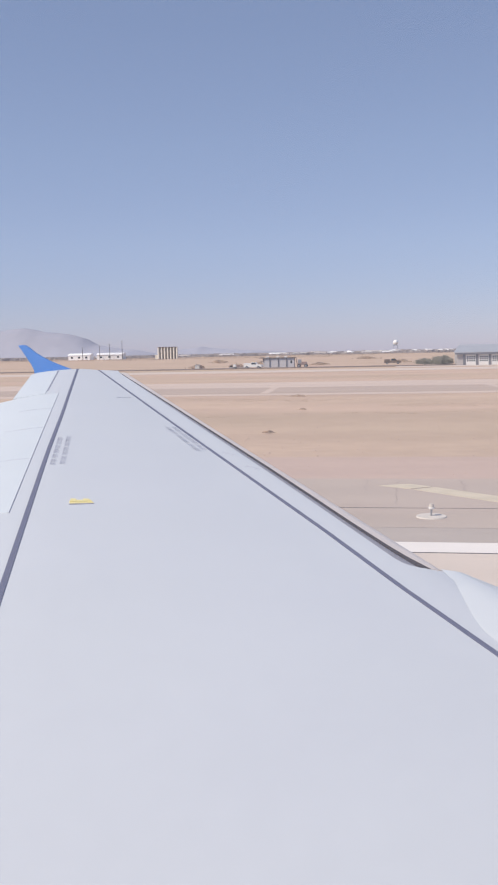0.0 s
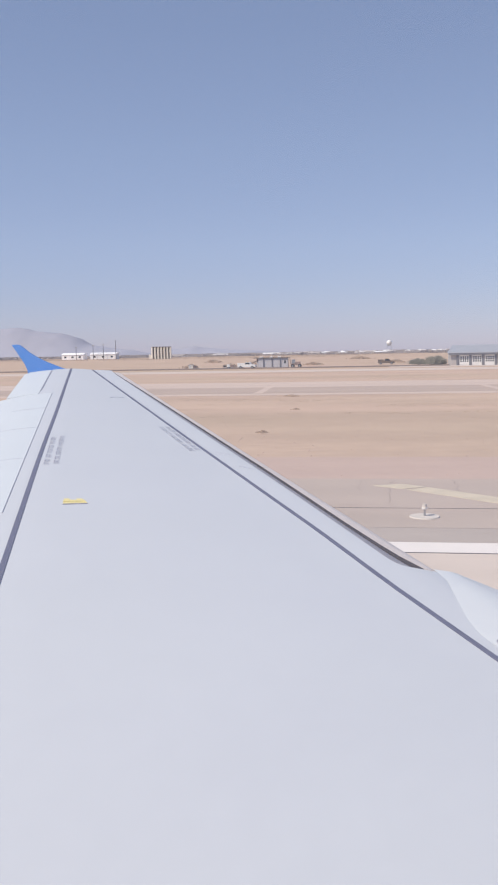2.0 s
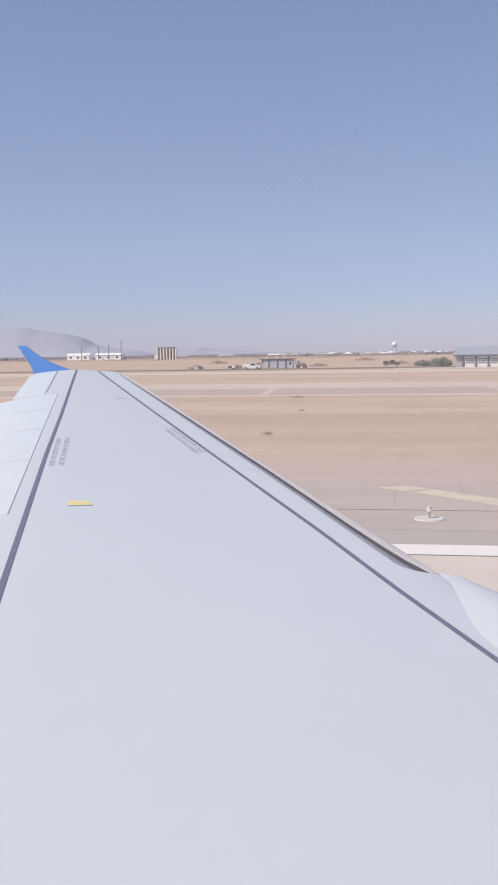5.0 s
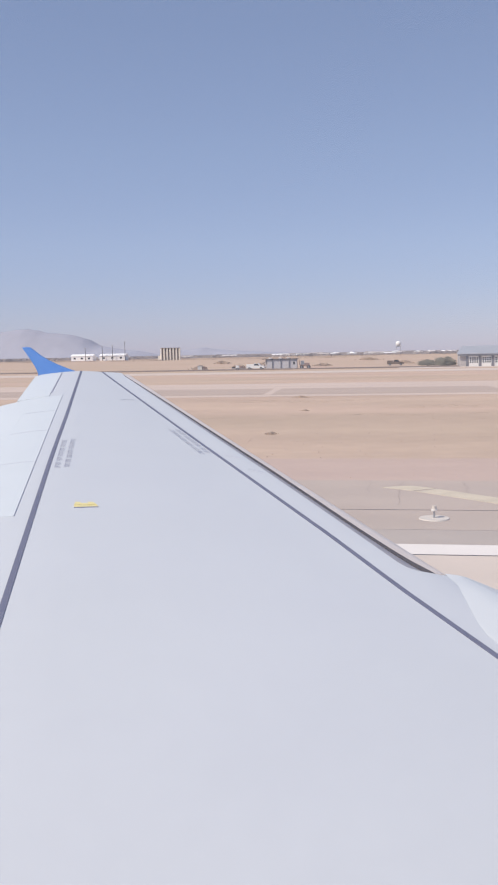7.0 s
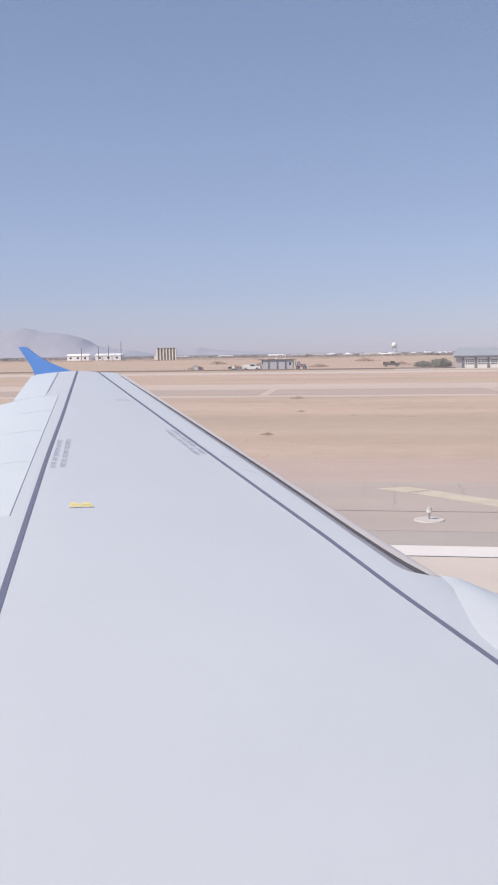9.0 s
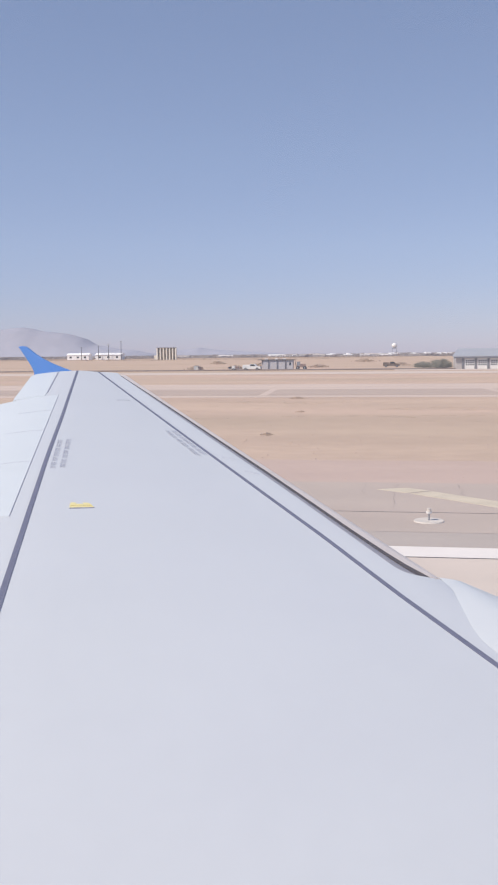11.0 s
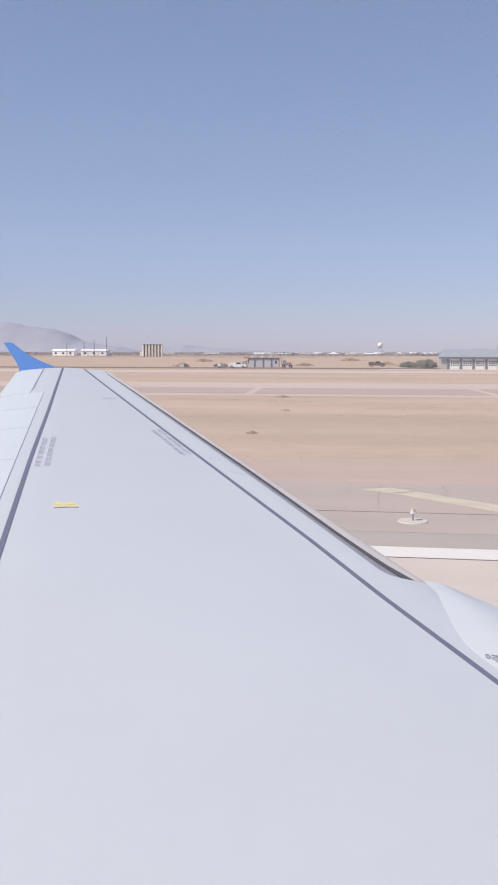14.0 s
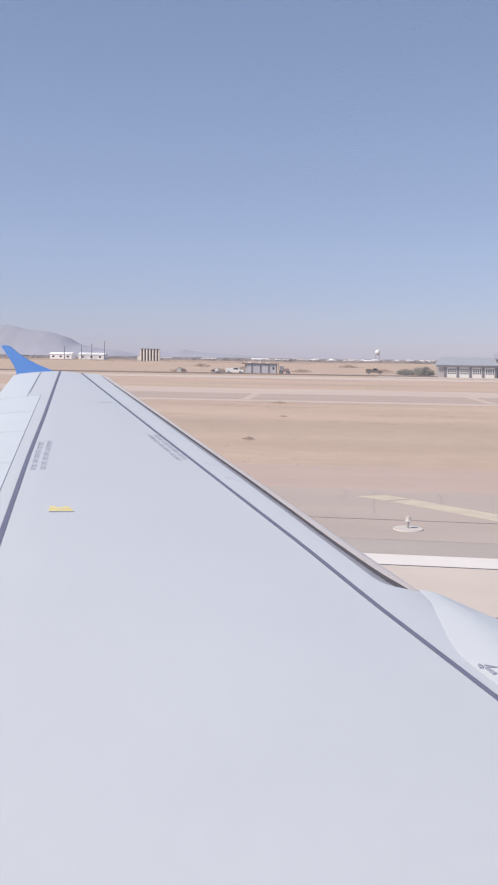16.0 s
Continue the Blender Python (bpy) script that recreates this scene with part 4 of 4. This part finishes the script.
def pickup(x, y, rz, paint, label, utility):
    t = thing("pickup_truck", (x, y, -0.02), rz, label, "pickup truck")
    side = [(-2.7, 0.45), (2.65, 0.45), (2.72, 0.75), (2.6, 1.12), (1.45, 1.22), (0.85, 1.85), (-0.35, 1.88), (-0.6, 1.2), (-2.7, 1.2)]
    part("body", loft(bmesh.new(), [[(px, -0.95, pz) for px, pz in side], [(px, 0.95, pz) for px, pz in side]]), paint, t)
    for s in (-1, 1):
        win = [(1.2, 1.25), (0.78, 1.75), (-0.25, 1.77), (-0.42, 1.25)]
        part("window", loft(bmesh.new(), [[(px, s * 0.952, pz) for px, pz in win], [(px, s * 0.962, pz) for px, pz in win]]), GLASS, t)
    for px in (-1.75, 1.75):
        for s in (-1, 1):
            wheel(t, px, s * 0.86, 0.4, 0.27)
    part("bumper", boxed(2.68, 2.82, -0.9, 0.9, 0.45, 0.7, 0.03), STEEL, t)
    if utility:
        for s in (-1, 1):
            part("toolbox", boxed(-2.65, -0.75, s * 0.78 - 0.2, s * 0.78 + 0.2, 1.2, 1.62, 0.03), paint, t)
        part("beacon", rod(bmesh.new(), (0.25, 0, 1.87), (0.25, 0, 2.05), 0.09), SIGN_YELLOW, t, "amber beacon")
    return t


SHED_X = -32.0
pickup(SHED_X - 6.4, 254.5, -4, WHITE_PAINT, "white utility pickup with side toolboxes on a dirt road", True)
pickup(2.5, 290.0, 0, BROWN, "brown pickup truck on bare soil", True)

trailer = thing("compressor_trailer", (SHED_X - 11.6, 253.8, -0.02), 0, "small flat trailer loaded with machinery", "trailer")
part("deck", boxed(-1.8, 1.5, -0.8, 0.8, 0.45, 0.58, 0.02), STEEL, trailer)
part("drawbar", rod(bmesh.new(), (1.4, 0, 0.5), (2.7, 0, 0.45), 0.05), STEEL, trailer)
for x0, x1, h, m in ((-1.7, -0.9, 0.5, DARK), (-0.6, 0.2, 0.75, WHITE_PAINT), (0.5, 1.3, 0.6, RUST)):
    part("machine", boxed(x0, x1, -0.5, 0.5, 0.58, 0.58 + h, 0.06), m, trailer)
for s in (-1, 1):
    wheel(trailer, -0.1, s * 0.85, 0.32, 0.2)

# open shed
shed = thing("shed", (SHED_X, 262.0, -0.05), 0, "grey metal lean-to shed with dark posts", "shed")
part("back_wall", boxed(-4.9, 4.9, 2.3, 2.5, 0, 2.9), SHED, shed)
part("front_wall", boxed(-4.0, 5.0, -0.6, -0.45, 0, 2.85), SHED, shed)
part("roof", boxed(-5.6, 5.3, -0.95, 2.9, 2.95, 3.10, 0.02), DARK, shed, "dark flat roof")
for x in (-2.4, 0.2, 2.7):
    part("post", boxed(x - 0.09, x + 0.09, -0.85, -0.67, 0, 2.95), STATION_DARK, shed)
part("window", boxed(3.9, 4.45, -0.62, -0.58, 1.3, 2.2), GLASS, shed)
for x in (-3.1, 0.0, 2.4):
    part("roof_vent", boxed(x - 0.45, x + 0.45, -0.9, 0.3, 3.12, 3.40, 0.08), WHITE_PAINT, shed, "white roof vent")
plant = thing("road_roller", (SHED_X + 7.4, 262.5, -0.05), 0, "dark rusty construction machine beside the shed", "machine")
part("frame", boxed(-1.5, 1.4, -0.7, 0.7, 0.7, 1.2, 0.05), RUST, plant)
part("cab", boxed(-1.3, -0.3, -0.6, 0.6, 1.2, 2.4, 0.06), STEEL, plant)
part("mast", rod(bmesh.new(), (-1.6, 0, 1.0), (-1.9, 0, 3.2), 0.07), RUST, plant)
part("hood", boxed(-0.2, 1.3, -0.5, 0.5, 1.2, 1.7, 0.08), RUST, plant)
for x in (-1.0, 1.1):
    for s in (-1, 1):
        wheel(plant, x, s * 0.75, 0.5, 0.35)

# utility cabinet by the fence
cab = thing("equipment_cabinet", (-56.6, 262.5, -0.05), 0, "small tan equipment cabinet on bare soil", "cabinet")
part("body", boxed(-1.0, 0.35, -0.7, 0.7, 0, 1.25, 0.03), CREAM_WALL, cab)
part("door", boxed(-0.9, -0.3, -0.73, -0.70, 0.15, 1.1, 0.005), OFFWHITE, cab)
part("lid", boxed(-1.08, 0.43, -0.8, 0.8, 1.25, 1.33, 0.02), OFFWHITE, cab)
part("meter_box", boxed(0.36, 1.0, -0.5, 0.5, 0, 1.1, 0.03), RUST, cab, "rusty brown meter box")


# ---- light aircraft ----
def light_plane(x, y, rz):
    t = thing("light_aircraft", (x, y, 0.0), rz, "white low-wing light aircraft with dark tail and stripe", "aircraft")
    # nose towards -x
    secs = ((-3.45, 0.10, 0.12, 1.05), (-3.3, 0.28, 0.30, 1.06), (-2.7, 0.45, 0.42, 1.10), (-1.9, 0.55, 0.50, 1.14), (-0.9, 0.58, 0.62, 1.24), (0.1, 0.56, 0.62, 1.26), (1.2, 0.40, 0.40, 1.24), (2.4, 0.22, 0.24, 1.26), (3.4, 0.08, 0.12, 1.30))
    rings = [[(sx, w * math.cos(a), z + h * math.sin(a)) for a in [math.tau * q / 18 for q in range(18)]] for sx, w, h, z in secs]
    body = part("fuselage", loft(bmesh.new(), rings), WHITE_PAINT, t, smooth=True)
    for s in (-1, 1):
        part("stripe", loft(bmesh.new(), [[(sx, s * (w + 0.004), z - 0.12), (sx, s * (w + 0.014), z - 0.12), (sx, s * (w + 0.014), z + 0.02), (sx, s * (w + 0.004), z + 0.02)] for sx, w, h, z in secs[2:8]]), NAVY, body, "dark stripe")
        for x0, x1 in ((-1.75, -1.1), (-0.95, -0.35), (-0.2, 0.3)):
            part("window", boxed(x0, x1, s * 0.47 - 0.05, s * 0.47 + 0.06, 1.45, 1.72, 0.02), GLASS, body)
        chord = ((-1.5, 0.0), (-1.3, 0.09), (-0.6, 0.12), (0.2, 0.03), (0.2, 0.0), (-0.9, -0.04))
        part("wing", loft(bmesh.new(), [[(cx, s * yy, 0.82 + 0.10 * yy + cz) for cx, cz in chord] for yy in (0.3, 2.5, 4.7)]), WHITE_PAINT, t, smooth=True)
        part("tailplane", loft(bmesh.new(), [[(2.7 + cx * 0.4, s * yy, 1.32 + cz * 0.4) for cx, cz in chord] for yy in (0.05, 1.6)]), WHITE_PAINT, t)
    fin = [(2.3, 1.4), (2.9, 1.6), (3.35, 2.55), (3.75, 2.55), (3.6, 1.35)]
    part("fin", loft(bmesh.new(), [[(px, d, pz) for px, pz in fin] for d in (-0.05, 0.05)]), NAVY, t, "dark tail fin")
    part("spinner", rod(bmesh.new(), (-3.42, 0, 1.05), (-3.75, 0, 1.05), 0.16, 0.02, 14), STEEL, t)
    part("propeller", boxed(-3.56, -3.52, -0.07, 0.07, 0.2, 1.9, 0.01), DARK, t)
    for wx, wy in ((-2.8, 0), (-0.5, -1.4), (-0.5, 1.4)):
        part("strut", rod(bmesh.new(), (wx, wy, 0.2), (wx, wy, 0.85), 0.04), STEEL, t)
        wheel(t, wx, wy, 0.2, 0.14)


light_plane(EXIT_X + 24.0, 135.0, 3)


# ---- fire station ----
def fire_station():
    t = thing("fire_station", (BLOCK_X - 45.0, 250.0, -0.05), -1.5, "tan block fire station with four white bay doors and a tower", "building")
    part("wall", boxed(0.0, 15.8, 0.0, 14, 0, 3.4), STATION_WALL, t, "tan block garage wall")
    for k in range(4):
        x = 2.4 + 3.45 * k
        d = part("bay_door", boxed(x, x + 2.75, -0.12, 0.05, 0.05, 2.95, 0.02), WHITE_PAINT, t, "white bay door")
        for i in range(4):
            for j in range(3):
                part("pane", boxed(x + 0.25 + 0.6 * i, x + 0.65 + 0.6 * i, -0.15, -0.121, 1.05 + 0.55 * j, 1.42 + 0.55 * j), GLASS, d)
    for k in range(5):
        x = 1.85 + 3.45 * k
        part("pier", boxed(x - 0.28, x + 0.28, -0.35, -0.01, 0, 3.4, 0.02), STATION_DARK, t, "dark pier")
    part("fascia", boxed(-0.6, 16.2, -0.8, -0.4, 3.0, 3.5, 0.02), STATION_DARK, t)
    roof = [(-1.0, -0.9, 3.45), (16.4, -0.9, 3.45), (16.4, 9.0, 5.6), (1.0, 9.0, 5.6)]
    part("roof", loft(bmesh.new(), [roof, [(x, y, z + 0.18) for x, y, z in roof]]), STATION_ROOF, t, "blue-grey metal roof")
    part("wall", boxed(16.0, 31.0, 3.0, 16, 0, 5.4), STATION_WALL, t, "tan block office wall")
    roof = [(15.5, 2.3, 5.4), (31.5, 2.3, 5.9), (31.5, 15.0, 7.2), (16.5, 15.0, 6.8)]
    part("roof", loft(bmesh.new(), [roof, [(x, y, z + 0.18) for x, y, z in roof]]), STATION_ROOF, t, "blue-grey metal roof")
    part("upper_window", boxed(21.6, 27.2, 2.86, 2.99, 3.6, 4.7), GLASS, t)
    part("porch_roof", boxed(20.8, 28.0, 0.6, 3.0, 2.6, 2.85, 0.02), RUST, t, "rusty porch roof")
    for k in range(5):
        x = 21.1 + 1.65 * k
        part("porch_post", boxed(x - 0.1, x + 0.1, 0.75, 0.95, 0, 2.6), RUST, t)
        part("window", boxed(x + 0.4, x + 1.3, 2.9, 2.99, 0.8, 2.2), GLASS, t)
    tower = part("tower", boxed(30.2, 34.8, 4.0, 9.0, 0, 7.0, 0.03), STATION_WALL, t, "tan block tower")
    part("tower_cap", boxed(29.8, 35.2, 3.6, 9.4, 7.0, 8.3, 0.03), STATION_DARK, tower, "dark louvred tower cap")
    for k in range(5):
        part("louvre", boxed(30.1, 34.9, 3.50, 3.58, 7.12 + 0.23 * k, 7.24 + 0.23 * k), HANGAR_TRIM, tower)
    part("balcony_beam", boxed(20.8, 28.0, 0.6, 0.85, 4.75, 5.0, 0.02), RUST, t, "rusty balcony beam")
    part("balcony_rail", boxed(20.8, 28.0, 0.62, 0.70, 3.55, 3.68), RUST, t, "rusty balcony rail")
    for x in (20.95, 24.4, 27.85):
        part("balcony_post", boxed(x - 0.12, x + 0.12, 0.62, 0.86, 2.85, 4.75), RUST, t, "rusty balcony post")


fire_station()
for k, (x, y, h, w) in enumerate(((-26.5, 247, 3.8, 3.6), (-14.0, 246, 4.6, 5.5), (-10.5, 247, 5.0, 6.0), (-7.0, 246, 4.2, 5.5), (-4.5, 247, 3.6, 4.5), (-1.0, 246, 4.6, 4.6), (-47.6, 257, 3.0, 3.6), (-50.2, 260, 2.5, 4.2), (-53.4, 263, 2.1, 4.6))):
    tree(BLOCK_X + x, y, h, w, 90 + k, group="trees by the fire station")
mast = thing("flag_pole", (BLOCK_X - 4.6, 242, -0.05), 0, "slim dark pole beside the trees", "pole")
part("pole", rod(bmesh.new(), (0, 0, 0), (0, 0, 6.3), 0.07, 0.04, 8), DARK, mast)
part("truck", rod(bmesh.new(), (0, 0, 6.3), (0, 0, 6.4), 0.1, seg=8), STEEL, mast)
sheet("pavement_station", BLOCK_X - 62, BLOCK_X + 6, 236, 249.5, -0.2, 0.02, ROAD, "pale concrete drive in front of the fire station", "pavement")


# ---- hangar ----
def hangar():
    L, D, H = 88.0, 26.0, 8.5
    t = thing("hangar", (BLOCK_X + 15.8, 224.5, -0.05), 0, "long pale grey hangar with a blue-grey fascia and four door bays", "hangar")
    part("wall", boxed(0, L, 0.6, D, 0, H - 1.6), HANGAR_WALL, t, "pale grey hangar wall")
    part("fascia", boxed(-0.4, L + 0.4, -0.9, D + 0.4, H - 1.6, H, 0.03), HANGAR_BAND, t, "blue-grey metal fascia")
    part("roof", boxed(0, L, 0, D, H, H + 0.25), STATION_ROOF, t)
    bay = L / 4
    for k in range(4):
        x0, x1 = bay * k + 1.6, bay * (k + 1) - 1.4
        part("bay_header", boxed(x0, x1, 0.1, 0.6, 4.55, 5.35), HANGAR_TRIM, t, "grey door header")
        part("bay_jamb", boxed(x0, x0 + 0.55, 0.1, 0.6, 0, 4.55), HANGAR_TRIM, t, "grey door jamb")
        n = 12
        w = (x1 - x0 - 0.6) / n
        for i in range(n):
            part("door_panel", boxed(x0 + 0.6 + w * i, x0 + 0.6 + w * (i + 0.97), 0.35 + 0.08 * (i % 2), 0.6, 0.05, 4.5), HANGAR_DOOR, t)
        part("pier", boxed(bay * (k + 1) - 0.9, bay * (k + 1) - 0.4, -0.3, 0.6, 0, H - 1.6), HANGAR_WALL, t)
        part("downpipe", rod(bmesh.new(), (bay * (k + 1) - 0.1, -0.2, 0), (bay * (k + 1) - 0.1, -0.2, H - 1.6), 0.1), HANGAR_TRIM, t)
    part("annex", boxed(-4.2, -0.1, 8, 16, 0, 4.4), HANGAR_BAND, t, "dark side annex")


hangar()
sheet("apron", BLOCK_X + 14, 420, 150, 224.6, -0.2, 0.03, APRON, "pale concrete apron in front of the hangar", "apron")


def belt_loader(x, y, rz):
    t = thing("belt_loader", (x, y, 0.03), rz, "white baggage belt loader with raised conveyor", "belt loader", "apron belt loaders")
    part("chassis", boxed(-1.8, 1.8, -0.8, 0.8, 0.4, 0.8, 0.05), WHITE_PAINT, t)
    rails = [(-3.0, 0.7), (3.2, 2.9), (3.2, 3.2), (-3.0, 1.0)]
    part("conveyor", loft(bmesh.new(), [[(px, d, pz) for px, pz in rails] for d in (-0.55, 0.55)]), WHITE_PAINT, t)
    part("belt", loft(bmesh.new(), [[(px, d, pz + 0.02) for px, pz in ((-2.9, 1.03), (3.1, 3.18), (3.1, 3.22), (-2.9, 1.07))] for d in (-0.4, 0.4)]), RUBBER, t)
    part("strut", rod(bmesh.new(), (1.0, 0, 0.8), (1.6, 0, 2.4), 0.07), STEEL, t)
    for px in (-1.2, 1.2):
        for s in (-1, 1):
            wheel(t, px, s * 0.75, 0.36, 0.25)


for x in (29.0, 57.0, 84.0):
    belt_loader(BLOCK_X + x, 216.0, 0)
tug = thing("tow_tractor", (BLOCK_X + 20.6, 217.5, 0.03), 0, "dark green tow tractor with loader frame", "tractor")
part("body", boxed(-1.7, 1.0, -0.8, 0.8, 0.5, 1.2, 0.08), GREEN, tug)
part("cab", boxed(0.2, 1.2, -0.7, 0.7, 1.2, 2.3, 0.06), STEEL, tug)
part("cab_window", boxed(0.3, 1.1, -0.72, 0.72, 1.5, 2.1), GLASS, tug)
part("boom", rod(bmesh.new(), (-1.6, 0, 1.1), (-2.6, 0, 0.4), 0.08), STEEL, tug)
for px, r in ((-1.2, 0.5), (0.6, 0.6)):
    for s in (-1, 1):
        wheel(tug, px, s * 0.85, r, 0.35)


def parked_jet(x, y):
    t = thing("parked_jet", (x, y, 0.03), 12, "white parked jet standing tail-on before the hangar", "airliner")
    secs = ((-9, 0.15, 3.0), (-8, 0.7, 2.7), (-6, 1.1, 2.5), (6, 1.1, 2.5), (9, 0.7, 2.9), (11, 0.12, 3.4))
    rings = [[(r * math.cos(a), -sx, z + r * math.sin(a)) for a in [math.tau * q / 20 for q in range(20)]] for sx, r, z in secs]
    part("fuselage", loft(bmesh.new(), rings), WHITE_PAINT, t, smooth=True)
    fin = [(-6.5, 3.3), (-10.2, 7.0), (-11.4, 7.0), (-10.4, 3.3)]
    part("fin", loft(bmesh.new(), [[(d, py, pz) for py, pz in fin] for d in (-0.1, 0.1)]), WHITE_PAINT, t)
    for s in (-1, 1):
        part("wing", loft(bmesh.new(), [[(s * a, b - 2.5, z + 0.12), (s * a, b + w - 2.5, z), (s * a, b + w * 0.5 - 2.5, z - 0.15)] for a, b, w, z in ((0.9, 0, 3.6, 1.9), (8.5, -2.2, 1.2, 2.5))]), WHITE_PAINT, t)
        part("tailplane", loft(bmesh.new(), [[(s * a, -b, z + 0.06), (s * a, -b + 1.2, z), (s * a, -b + 0.6, z - 0.06)] for a, b, z in ((0.5, 9.6, 3.4), (3.4, 10.6, 3.7))]), WHITE_PAINT, t)
        part("engine", rod(bmesh.new(), (s * 3.0, -2.5, 1.25), (s * 3.0, 0.6, 1.25), 0.55, 0.65, 18), DARK, t)
        part("gear_leg", rod(bmesh.new(), (s * 1.6, -0.5, 0.3), (s * 1.6, -0.5, 1.9), 0.09), STEEL, t)
        wheel(t, s * 1.6, -0.5, 0.42, 0.3)
    part("gear_leg", rod(bmesh.new(), (0, 7.0, 0.3), (0, 7.0, 1.9), 0.09), STEEL, t)
    wheel(t, 0, 7.0, 0.35, 0.2)


parked_jet(BLOCK_X + 49.0, 206.0)
arched = thing("arched_hangar", (BLOCK_X + 112.0, 226.0, -0.05), 0, "small white hangar with an arched canopy and blue door", "hangar")
part("wall", boxed(0, 30, 0, 25, 0, 5.2), WHITE_PAINT, arched)
part("door", boxed(8.0, 12.0, -0.15, 0.0, 0, 3.4), HANGAR_BAND, arched, "blue door")
arch = [(2.0 + 20 * q / 16, 3.0 + 1.5 * math.sin(math.pi * q / 16)) for q in range(17)]
part("canopy", loft(bmesh.new(), [[(x, y, z) for x, z in arch] + [(x, y, z + 0.6) for x, z in reversed(arch)] for y in (-1.4, -0.01)]), HANGAR_TRIM, arched, "grey arched canopy")
for k, (x, h, w) in enumerate(((106.0, 5.2, 5.0), (109.5, 6.4, 6.5))):
    tree(BLOCK_X + x, 224, h, w, 120 + k, group="trees by the hangar")


# ---- runway slabs ----
def slab_mesh(w, d):
    bm = boxed(0, w, 0, d, 0.0, 0.024)
    bmesh.ops.bevel(bm, geom=[e for e in bm.edges if all(v.co.z > 0.02 for v in e.verts)], offset=0.008, segments=1, affect="EDGES")
    me = bpy.data.meshes.new("slab")
    bm.to_mesh(me)
    bm.free()
    me.materials.append(CONCRETE)
    return me


slab_data = slab_mesh(6.08, 3.78)
for i in range(-7, 9):
    for j in range(6):
        s = new("slab", slab_data)
        s.parent = runway
        s.location = (6.1 * i, 19.65 - 3.8 * (j + 1), 0.003)
